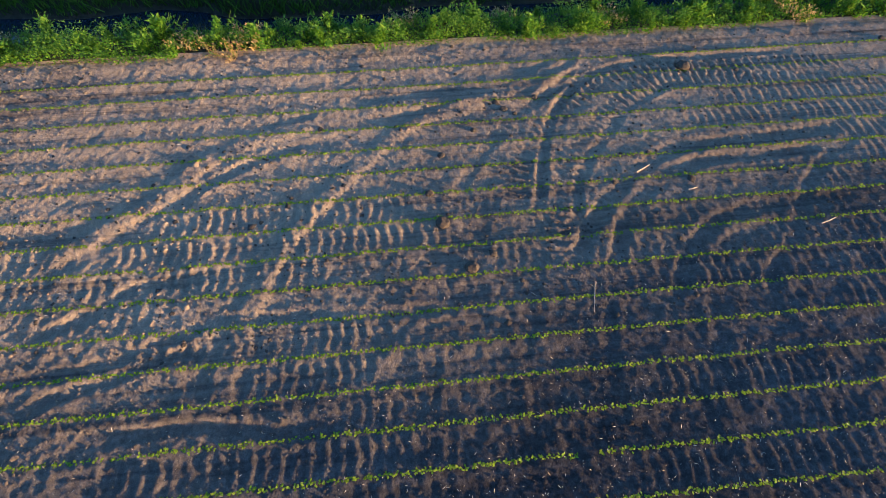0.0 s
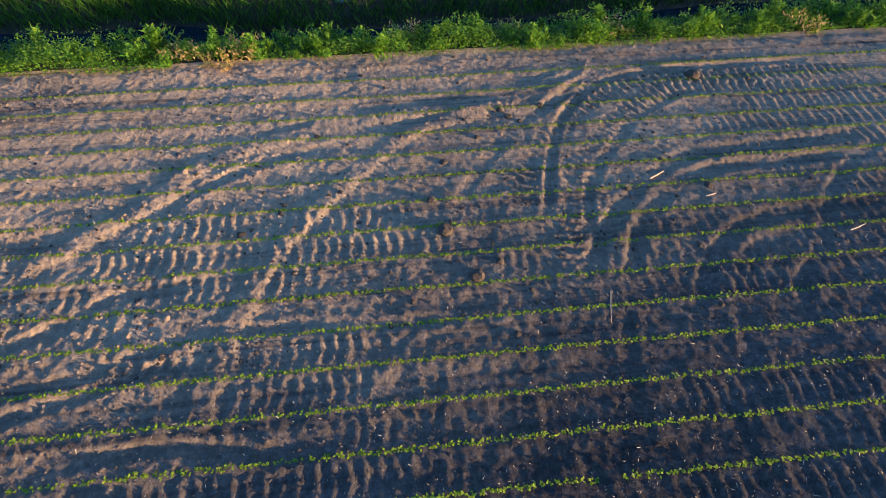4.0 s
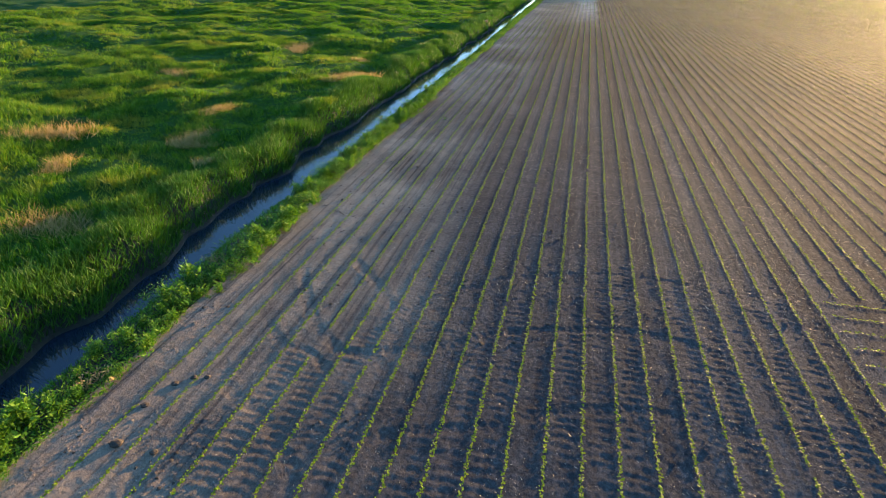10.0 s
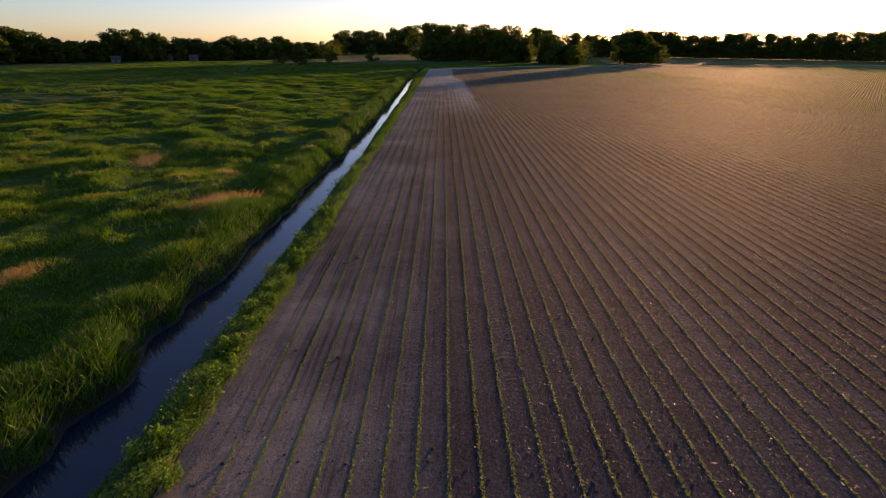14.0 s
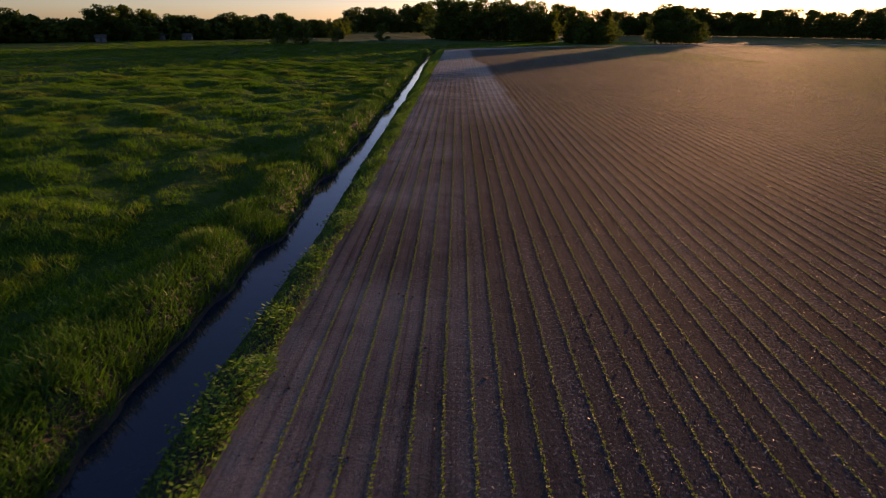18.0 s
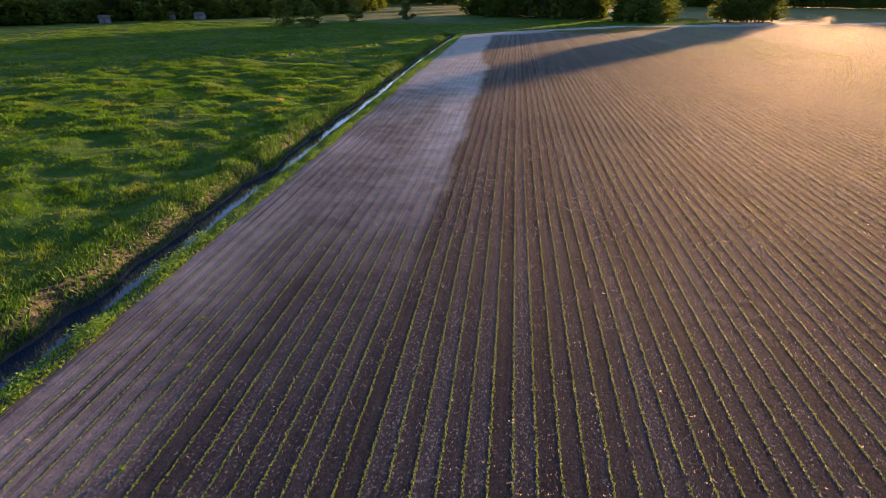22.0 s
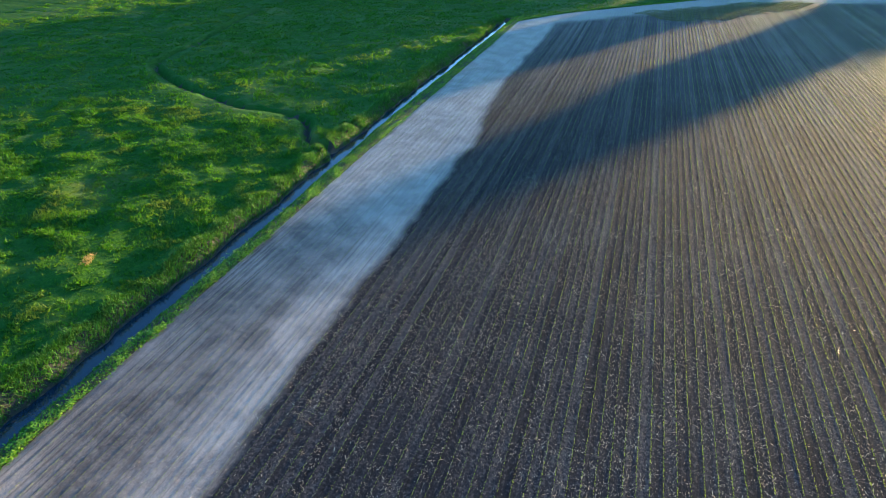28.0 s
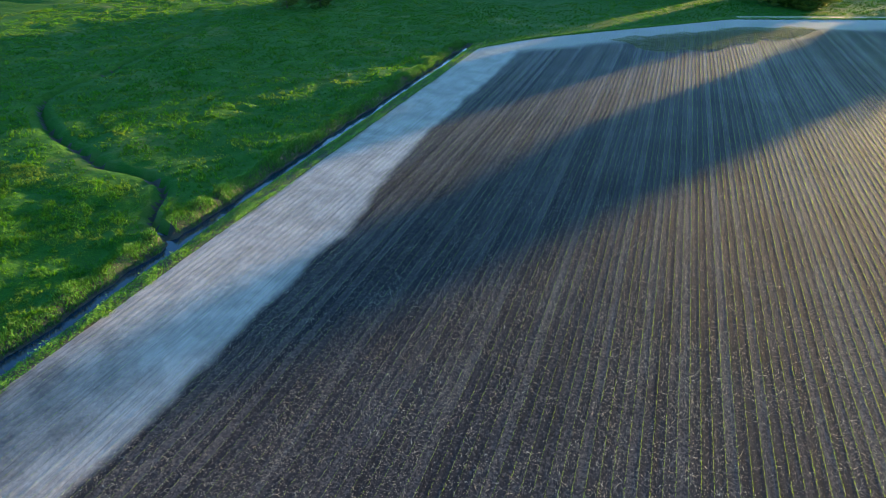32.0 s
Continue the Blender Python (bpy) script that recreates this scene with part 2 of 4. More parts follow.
def plant_material(name, stops, translucent=0.35, rough=0.6, island=True, patch=None):
    m, n, l, bsdf = material(name)
    geo = n.new("ShaderNodeNewGeometry")
    pos = n.new("ShaderNodeTexCoord").outputs["Object"]
    if island:
        fac = geo.outputs["Random Per Island"]
    else:
        fac = noise_node(n, l, pos, 6.0)
    col = ramp(n, l, fac, stops)
    if patch:
        col = mix(n, l, between(n, l, noise_node(n, l, pos, patch[0], 5, 0.6), patch[1], patch[2]), col, patch[3])
    l.new(col, bsdf.inputs["Base Color"])
    bsdf.inputs["Roughness"].default_value = rough
    bsdf.inputs["Specular IOR Level"].default_value = 0.3
    tr = n.new("ShaderNodeBsdfTranslucent")
    l.new(mix(n, l, 1.0, col, (1.0, 1.0, 0.45), 'MULTIPLY'), tr.inputs["Color"])
    sh = n.new("ShaderNodeMixShader")
    sh.inputs[0].default_value = translucent
    l.new(bsdf.outputs[0], sh.inputs[1])
    l.new(tr.outputs[0], sh.inputs[2])
    l.new(sh.outputs[0], n["Material Output"].inputs["Surface"])
    return m


def meadow_material():
    m, n, l, bsdf = material("meadow_turf")
    pos = n.new("ShaderNodeTexCoord").outputs["Object"]
    big = noise_node(n, l, pos, 0.05, 4)
    mid = noise_node(n, l, pos, 0.7, 5)
    fine = noise_node(n, l, pos, 7.0, 5, 0.7)
    col = ramp(n, l, fine, [(0.25, (0.013, 0.045, 0.006)), (0.5, (0.027, 0.090, 0.009)), (0.8, (0.066, 0.145, 0.015))])
    col = mix(n, l, 0.7, col, ramp(n, l, mid, [(0.3, (0.6, 0.7, 0.6)), (0.7, (1.15, 1.1, 0.9))]), 'MULTIPLY')
    col = mix(n, l, between(n, l, big, 0.56, 0.75), col, (0.10, 0.125, 0.03))
    l.new(col, bsdf.inputs["Base Color"])
    bsdf.inputs["Roughness"].default_value = 0.9
    bsdf.inputs["Specular IOR Level"].default_value = 0.1
    a = bump(n, l, mid, 0.7, 0.5, None)
    bump(n, l, fine, 0.8, 0.12, bsdf, a)
    return m


def mud_material():
    m, n, l, bsdf = material("bank_mud")
    pos = n.new("ShaderNodeTexCoord").outputs["Object"]
    fine = noise_node(n, l, pos, 5.0, 6, 0.7)
    l.new(ramp(n, l, fine, [(0.3, (0.014, 0.014, 0.009)), (0.7, (0.038, 0.038, 0.02))]), bsdf.inputs["Base Color"])
    bsdf.inputs["Roughness"].default_value = 0.85
    bump(n, l, fine, 0.8, 0.1, bsdf)
    return m


def plain_material(name, stops, scale=8.0, rough=0.8, relief=0.02):
    m, n, l, bsdf = material(name)
    pos = n.new("ShaderNodeTexCoord").outputs["Object"]
    fac = noise_node(n, l, pos, scale, 5, 0.65)
    l.new(ramp(n, l, fac, stops), bsdf.inputs["Base Color"])
    bsdf.inputs["Roughness"].default_value = rough
    bump(n, l, fac, 0.6, relief, bsdf)
    return m


def water_material():
    m, n, l, bsdf = material("ditch_water")
    pos = n.new("ShaderNodeTexCoord").outputs["Object"]
    bsdf.inputs["Base Color"].default_value = (0.008, 0.020, 0.038, 1)
    bsdf.inputs["Roughness"].default_value = 0.02
    bsdf.inputs["IOR"].default_value = 1.5
    bump(n, l, noise_node(n, l, pos, 1.6, 3), 0.22, 0.04, bsdf)
    return m


SOIL, MEADOW, MUD, WATER = soil_material(), meadow_material(), mud_material(), water_material()
SEEDLING = plant_material("seedling_leaf", [(0.0, (0.15, 0.25, 0.02)), (0.5, (0.25, 0.38, 0.03)), (1.0, (0.36, 0.48, 0.06))], 0.5)
WEED = plant_material("weed_leaf", [(0.0, (0.035, 0.115, 0.012)), (0.5, (0.09, 0.24, 0.02)), (1.0, (0.24, 0.40, 0.04))], 0.45)
GRASS = plant_material("meadow_grass", [(0.0, (0.030, 0.095, 0.006)), (0.5, (0.070, 0.195, 0.009)), (0.92, (0.17, 0.32, 0.02)), (1.0, (0.29, 0.31, 0.055))], 0.45,
                       patch=(0.22, 0.52, 0.68, (0.22, 0.26, 0.035)))
FAR_GRASS = plant_material("far_meadow_grass", [(0.0, (0.028, 0.105, 0.006)), (0.5, (0.048, 0.150, 0.008)), (1.0, (0.080, 0.205, 0.012))], 0.6,
                           patch=(0.12, 0.5, 0.68, (0.12, 0.185, 0.025)))
BANK_GRASS = plant_material("bank_grass", [(0.0, (0.025, 0.085, 0.010)), (0.6, (0.055, 0.16, 0.014)), (1.0, (0.10, 0.24, 0.025))], 0.3)
OLIVE = plant_material("olive_cover", [(0.0, (0.10, 0.11, 0.03)), (0.6, (0.16, 0.165, 0.05)), (1.0, (0.24, 0.23, 0.09))], 0.3)
STRAW = plant_material("dry_grass", [(0.0, (0.38, 0.24, 0.09)), (1.0, (0.58, 0.41, 0.18))], 0.3)
RESIDUE = plant_material("crop_residue", [(0.0, (0.27, 0.21, 0.15)), (0.6, (0.40, 0.34, 0.26)), (1.0, (0.58, 0.53, 0.45))], 0.15, 0.5)
FOLIAGE = plant_material("tree_foliage", [(0.0, (0.06, 0.10, 0.02)), (0.6, (0.11, 0.165, 0.03)), (1.0, (0.17, 0.22, 0.045))], 0.5)
BARK = plain_material("bark", [(0.3, (0.05, 0.04, 0.03)), (0.7, (0.12, 0.10, 0.08))], 3.0)
WOOD = plain_material("dry_wood", [(0.3, (0.30, 0.24, 0.17)), (0.7, (0.50, 0.42, 0.32))], 20.0)
CLOD = plain_material("dark_clod", [(0.3, (0.03, 0.022, 0.016)), (0.7, (0.08, 0.06, 0.045))], 14.0, 0.95, 0.04)
TRACK = plain_material("pale_track", [(0.3, (0.24, 0.22, 0.13)), (0.7, (0.42, 0.37, 0.26))], 0.6, 0.95)


# ---- numbers for the lie of the land ----
def value_noise(x, y, scale, seed=0):
    """Smooth noise from -1 to 1."""
    x, y = x * scale + seed * 17.3, y * scale - seed * 9.1
    xi, yi = np.floor(x), np.floor(y)
    fx, fy = x - xi, y - yi
    fx, fy = fx * fx * (3 - 2 * fx), fy * fy * (3 - 2 * fy)

    def h(a, b):
        v = np.sin(a * 127.1 + b * 311.7 + seed * 74.7) * 43758.5453
        return (v - np.floor(v)) * 2 - 1
    return (h(xi, yi) * (1 - fx) + h(xi + 1, yi) * fx) * (1 - fy) + (h(xi, yi + 1) * (1 - fx) + h(xi + 1, yi + 1) * fx) * fy


def smooth(v, lo, hi):
    t = np.clip((v - lo) / (hi - lo), 0, 1)
    return t * t * (3 - 2 * t)


def spline(points, step=0.05):
    """A smooth curve through a few points: places and lengths along it."""
    p = np.array(points, float)
    p = np.vstack([2 * p[0] - p[1], p, 2 * p[-1] - p[-2]])
    out = []
    for i in range(1, len(p) - 2):
        n = max(2, int(np.linalg.norm(p[i + 1] - p[i]) / step))
        t = np.linspace(0, 1, n, endpoint=False)[:, None]
        out.append(0.5 * (2 * p[i] + (p[i + 1] - p[i - 1]) * t + (2 * p[i - 1] - 5 * p[i] + 4 * p[i + 1] - p[i + 2]) * t ** 2
                          + (3 * p[i] - p[i - 1] - 3 * p[i + 1] + p[i + 2]) * t ** 3))
    q = np.vstack(out + [p[-2][None]])
    return q, np.concatenate([[0], np.cumsum(np.linalg.norm(np.diff(q, axis=0), axis=1))])


EDGE = -3.5                      # the field's edge along the ditch
ROW = 0.762                      # between sown rows


def ditch_x(y):
    return -6.2 - 0.7 * smooth(y, 18, 30) + 0.3 * smooth(y, 45, 75) - 0.4 * smooth(y, 125, 155) - 0.8 * smooth(y, 155, 200) + 0.18 * value_noise(y, 0 * y, 0.11, 3) + 0.12 * value_noise(y, 0 * y, 0.5, 4)


CREEK, _ = spline([(-7.5, 183), (-11, 184), (-14, 186), (-18, 192), (-24, 194), (-30, 194), (-38, 197), (-47, 200), (-59, 207), (-65, 213), (-67, 223), (-73, 244), (-82, 275)], 0.5)
GULLY, _ = spline([(-7.6, -1.2), (-8.6, -1.6), (-10.5, -1.2), (-14, -2.5), (-19, -2.0)], 0.5)

# wheel tracks of turning machines: centre line, width, depth, strength of the tread marks
TURNS = [
    ([(-2.6, 6.2), (-1.3, 4.7), (-0.5, 3.6), (0.2, 2.8), (0.9, 2.3), (1.5, 1.85), (2.1, 1.5), (2.9, 1.2)], 0.32, 0.085, 0.0),
    ([(-1.6, 13), (-1.65, 9.2), (-1.75, 7.5), (-1.3, 5.95), (-0.7, 5.0), (0.1, 4.2), (0.85, 3.5), (1.6, 3.0), (2.3, 2.7), (3.1, 2.5)], 0.52, 0.03, 2.0),
    ([(-2.1, 12), (-2.1, 8.6), (-2.0, 7.3), (-1.85, 6.25), (-1.45, 5.35), (-0.65, 4.55), (0.2, 4.0), (1.15, 3.65), (2.2, 3.35), (3.2, 3.1)], 0.26, 0.09, 0.0),
    ([(-0.8, 13), (-1.0, 10.4), (-1.25, 8.4), (-1.1, 7.3), (-0.5, 6.15), (0.2, 5.35), (0.95, 4.65), (1.65, 4.2), (2.4, 3.85), (3.2, 3.55), (4.1, 3.4), (5.1, 3.25)], 0.52, 0.03, 2.0),
    ([(-1.0, 9.0), (-0.9, 7.5), (-0.15, 6.2), (0.8, 5.3), (1.5, 4.7), (2.3, 4.25), (3.1, 4.0), (4.2, 3.75)], 0.28, 0.09, 0.0),
    ([(1.0, 12), (1.2, 9.65), (1.3, 8.0), (1.4, 7.1), (1.7, 6.25), (2.25, 5.45), (3.0, 4.7), (3.65, 4.15), (4.3, 3.8), (4.9, 3.5)], 0.36, 0.12, 0.3),
    ([(1.7, 11), (1.8, 8.4), (1.9, 7.35), (2.15, 6.6), (2.6, 5.9), (3.15, 5.3), (3.8, 4.85), (4.4, 4.55), (5.0, 4.3)], 0.36, 0.11, 0.3),
    ([(4.6, 4.4), (5.2, 4.2), (6.5, 3.8), (7.35, 3.7), (7.9, 3.6)], 0.26, 0.045, 0.2),
    ([(3.1, 11.5), (3.25, 10), (3.3, 8.65), (3.5, 7.6), (3.75, 7.0), (4.15, 6.5), (4.7, 6.0), (5.4, 5.6), (6.0, 5.3)], 0.36, 0.08, 0.2),
    ([(3.9, 10), (3.93, 8.7), (4.05, 7.65), (4.5, 6.95), (5.25, 6.5), (6.3, 6.05), (7.1, 5.85)], 0.34, 0.08, 0.0),
    ([(3.8, 2.9), (4.5, 3.7), (5.2, 4.25), (5.9, 4.9), (6.55, 5.4), (7.1, 5.75), (7.75, 5.8), (8.5, 5.85), (9.6, 5.9), (10.4, 5.85)], 0.30, 0.035, 0.0),
    ([(-1.4, 17.5), (-0.1, 15.1), (0.7, 13.1), (1.5, 11.5), (2.1, 10.5), (2.8, 9.75), (3.55, 9.15), (4.3, 8.65), (4.85, 8.1), (5.5, 7.65), (6.4, 7.1)], 0.32, 0.06, 0.0),
    ([(6.45, 6.2), (6.55, 7.1), (6.53, 7.8), (6.5, 8.6)], 0.22, -0.05, 0.0),
    ([(2.0, 17), (3.0, 14.9), (3.9, 13.2), (4.85, 11.8), (5.65, 11.0), (7.0, 10.2)], 0.30, 0.045, 0.0),
    ([(3.0, 16.6), (4.2, 14.35), (4.9, 13.0), (5.85, 11.7), (7.05, 10.9), (8.2, 10.4)], 0.30, 0.045, 0.0),
    ([(4.4, 8.5), (5.1, 7.75), (5.85, 7.5), (6.4, 7.25)], 0.28, 0.07, 0.0),
    ([(-2.5, 6.0), (-1.15, 4.2), (-0.9, 3.0), (-0.45, 1.45), (0.05, 0.3), (1.05, -0.7), (1.6, -1.2), (2.55, -1.95), (3.55, -2.6), (4.75, -3.1), (5.55, -3.35), (6.65, -3.5), (7.4, -3.6)], 0.44, -0.07, 0.3),
    ([(-2.3, 5.2), (-1.5, 3.9), (-1.0, 2.7), (-0.75, 0.05), (-0.4, -1.65), (-0.1, -2.7), (0.35, -3.75), (0.95, -4.7), (1.85, -5.4), (2.4, -6.1), (3.2, -7.2), (3.9, -8.0)], 0.46, -0.06, 0.2),
    ([(0.2, -0.9), (0.5, -2.4), (1.0, -3.6), (1.7, -4.6), (2.6, -5.3)], 0.30, 0.06, 0.0),
    ([(2.2, -8.6), (2.8, -6.9), (3.4, -5.7), (4.3, -4.6), (5.0, -3.9)], 0.75, 0.085, 0.0),
    ([(6.0, -8.6), (6.0, -7.2), (5.9, -5.8), (5.55, -4.8), (5.15, -3.65), (5.2, -2.4), (5.3, -0.3), (5.3, 1.4)], 0.26, 0.07, 0.0),
    ([(7.0, -7.4), (6.45, -6.5), (6.15, -5.5), (5.8, -4.4), (5.9, -3.1)], 0.26, 0.07, 0.2),
    ([(7.2, -6.4), (7.25, -5.2), (7.2, -3.9), (7.45, -2.4), (7.5, -0.9)], 0.28, 0.08, 0.0),
    ([(8.0, -6.9), (7.6, -6.2), (7.5, -5.5), (7.8, -4.5), (7.9, -3.5)], 0.30, 0.07, 0.2),
    ([(5.5, -7.6), (5.1, -6.95), (4.7, -6.1), (4.25, -5.5), (4.1, -4.3), (4.0, -3.2)], 0.30, 0.075, 0.2),
    ([(6.9, 5.1), (7.7, 5.2), (8.3, 5.2), (9.0, 5.1)], 0.24, 0.05, 0.0),
    ([(7.4, 2.3), (8.3, 2.65), (9.0, 2.8)], 0.22, 0.05, 0.0),
    ([(2.0, 22.6), (3.1, 24.3), (4.4, 25.5), (5.5, 26.4), (8.2, 27.3), (10.3, 27.4), (12.5, 27.0)], 0.30, 0.026, 0.4),
    ([(1.2, 21.2), (2.2, 21.6), (3.7, 22.1), (5.0, 23.1), (6.5, 23.7), (8.4, 24.2), (10.1, 24.2), (12, 23.4)], 0.30, 0.026, 0.4),
    ([(2.6, 18.4), (3.85, 19.2), (5.4, 19.7), (6.9, 20.55), (8.1, 21.0), (9.8, 21.2), (12, 20.8)], 0.30, 0.026, 0.4),
    ([(4.6, 16.4), (6.2, 17.6), (7.6, 18.3), (9.4, 18.6), (11.2, 18.3)], 0.30, 0.024, 0.4),
    ([(-1.9, 26.3), (-1.55, 25.4), (-0.8, 23.9), (0.2, 22.4), (1.25, 21.5), (2.3, 21.3), (3.6, 20.6)], 0.34, 0.028, 0.3),
    ([(-0.4, 26.5), (0.2, 25.8), (1.3, 24.7), (2.1, 23.7), (3.4, 23.0), (4.6, 22.6)], 0.34, 0.026, 0.3),
    ([(-1.4, 22.4), (-0.7, 21.7), (0.0, 21.2), (0.7, 21.1), (1.8, 20.2)], 0.30, 0.026, 0.3),
    ([(-1.6, 20.6), (-0.6, 19.4), (0.6, 18.8), (1.9, 17.6), (2.6, 16.2)], 0.30, 0.014, 0.3),
]
LUG = 0.25                       # from tread bar to tread bar
# straight passes between the sown rows: lane, from, to, strength
LANES = [(3, -6, 1, 1.0), (4, -7, 2, 1.0), (5, -9, -1, 0.8), (7, -6, 1, 1.0), (8, -5, 0, 0.9), (10, -6, 1, 1.2), (-1, 8, 20, 1.0), (0, 7, 22, 1.2), (1, 8, 22, 1.1), (2, 8, 24, 1.0),
         (3, 9, 21, 1.0), (5, 8, 20, 1.1), (6, 5, 24, 1.0), (7, 7, 28, 1.1), (9, 4, 26, 1.2), (10, 6, 29, 1.0), (11, 3, 29, 1.2), (13, 0, 29, 1.2), (14, 2, 29, 1.0), (16, 4, 29, 1.2), (17, 6, 29, 0.9)]


def bars(s, d):
    """Sharp-edged tread bars laid in a vee."""
    return np.tanh(2.0 * np.sin(2 * np.pi * s / LUG + d))


def tracks(x, y):
    """How the wheels have pressed and thrown up the soil."""
    h = np.zeros_like(x)
    for pts, width, depth, tread in TURNS:
        c, s = spline(pts, 0.09)
        lo, hi = c.min(0) - 0.7, c.max(0) + 0.7
        sel = np.nonzero((x > lo[0]) & (x < hi[0]) & (y > lo[1]) & (y < hi[1]))
        if not len(sel[0]):
            continue
        px, py = x[sel], y[sel]
        out = np.zeros(len(px))
        for a in range(0, len(px), 20000):
            qx, qy = px[a:a + 20000], py[a:a + 20000]
            d2 = (qx[:, None] - c[None, :, 0]) ** 2 + (qy[:, None] - c[None, :, 1]) ** 2
            k = d2.argmin(1)
            d = np.sqrt(d2[np.arange(len(k)), k])
            u = d / (width / 2) * (1 + 0.22 * value_noise(qx, qy, 2.1, 7))
            ends = smooth(np.minimum(s[k], s[-1] - s[k]), 0.0, 1.1)
            patchy = np.clip(0.75 + 0.7 * value_noise(qx, qy, 0.9, 9), 0.15, 1.3)
            prof = 0.5 * depth * (-(1 - smooth(u, 0.5, 1.3)) + 0.25 * np.exp(-((u - 1.6) / 0.45) ** 2)) * patchy
            lug = bars(s[k], d * 7.0) * (1 - smooth(u, 0.8, 1.15)) * np.clip(0.75 + 0.6 * value_noise(qx, qy, 1.1, 10), 0.2, 1.3)
            out[a:a + 20000] = ends * (prof + 0.017 * tread * lug)
        h[sel] += out
    return h


def ribs(x, y):
    """Cross bars that treads and seed wheels left between the rows, broken in places."""
    lane = np.floor(x / ROW)
    u = np.abs((x / ROW - lane - 0.5) * 2)
    on = (0.55 - 0.4 * smooth(x, 4, 6) * (1 - smooth(y, 5, 8)) * smooth(y, 0, 2)) * smooth(value_noise(lane * 5.3, y, 0.13, 61) + 0.6 * value_noise(x, y, 0.8, 63), 0.0, 0.6) * smooth(x, 1.6, 3.6)
    for number, y0, y1, power in LANES:
        on = np.where(lane == number, np.maximum(on, power * smooth(y, y0, y0 + 1.5) * (1 - smooth(y, y1 - 1.5, y1))), on)
    on = on * np.clip(0.8 + 0.6 * value_noise(x, y, 1.2, 64), 0.15, 1.3) * (1 - smooth(u, 0.6, 0.88))
    return on * bars(y + 0.05 * value_noise(x, y, 1.4, 62) + 0.09 * lane, u * 1.9)


def near_line(x, y, line):
    d = np.full(x.shape, 1e3)
    lo, hi = line.min(0) - 6, line.max(0) + 6
    sel = np.nonzero((x > lo[0]) & (x < hi[0]) & (y > lo[1]) & (y < hi[1]))
    if len(sel[0]):
        px, py = x[sel], y[sel]
        out = np.empty(len(px))
        for a in range(0, len(px), 20000):
            out[a:a + 20000] = np.sqrt(((px[a:a + 20000, None] - line[None, :, 0]) ** 2 + (py[a:a + 20000, None] - line[None, :, 1]) ** 2).min(1))
        d[sel] = out
    return d


def land(x, y, fine=True):
    """Height of the ground."""
    dx = ditch_x(y)
    field = 0.05 * value_noise(x, y, 0.09, 1) * (1 - smooth(x, 50, 100)) * (1 - smooth(y, 250, 330))
    zone = smooth(x, -3.55, -3.2) * (1 - smooth(x, 14.0, 15.1)) * (1 - smooth(y, 27.5, 29.9)) * smooth(y, -12.4, -11.0)
    if fine:
        rough = (0.8 + 0.65 * smooth(x, 0, 6)) * (1 - 0.5 * smooth(y, 9, 20))
        clods = 0.010 * value_noise(x, y, 1.3, 2) + 0.0075 * value_noise(x, y, 4.3, 5) + 0.0075 * value_noise(x, y, 7.7, 6) + 0.006 * value_noise(x, y, 13.1, 14)
        field = field + zone * (rough * clods + (0.0125 - 0.0035 * smooth(y, 4, 10) - 0.0045 * smooth(y, 10, 20) - 0.002 * smooth(y, 20, 27)) * ribs(x, y) + 0.006 * np.cos(2 * np.pi * x / ROW) + tracks(x, y))
    meadow = 0.12 + 0.30 * value_noise(x, y + 0.4 * x, 0.17, 11) + 0.26 * value_noise(x, y, 0.45, 12) + 0.10 * value_noise(x, y, 0.95, 19) + 0.25 * value_noise(x, y, 0.05, 13)
    meadow = meadow + (0.32 + 0.15 * value_noise(0 * x, y, 0.2, 18)) * np.exp(-((x - dx + 2.5) / 1.1) ** 2)
    z = np.where(x > EDGE - 0.1, field, meadow)
    # near bank, bed and far bank of the ditch
    near = -0.05 + 0.05 * value_noise(x, y, 1.2, 15) - 1.15 * (1 - smooth(x, dx + 0.6 - 0.6 * smooth(y, 75, 100) - 0.9 * (1 - smooth(y, 20, 32)) * smooth(y, 2, 6), dx + 1.85 + 0.7 * smooth(y, 18, 30)))
    z = np.where((x <= EDGE - 0.1) & (x > dx), near, z)
    wave = 0.4 * value_noise(0 * x, y, 0.33, 16) + 0.2 * value_noise(0 * x, y, 0.9, 17)
    far = smooth(-x, -(dx - wave), -(dx - 1.7 - wave))
    z = np.where(x <= dx, -1.2 + far * (meadow + 1.2), z)
    shut = smooth(y, 281, 286)
    z = np.where(x <= EDGE - 0.1, z * (1 - shut) + meadow * shut, z)
    creek = near_line(x, y, CREEK)
    z = np.where(x < dx, np.minimum(z, -1.15 + 1.7 * smooth(creek, 0.2, 1.1)), z)
    gully = near_line(x, y, GULLY)
    z = np.where(x < dx, np.minimum(z, -1.0 + 1.6 * smooth(gully, 0.2, 1.3)), z)
    return z * (1 - smooth(np.hypot(x, y - 100), 350, 480))


def grid_steps(*spans):
    out = []
    for lo, hi, step in spans:
        n = max(1, int(round((hi - lo) / step)))
        out.append(np.linspace(lo, hi, n, endpoint=False))
    return np.concatenate(out + [[spans[-1][1]]])


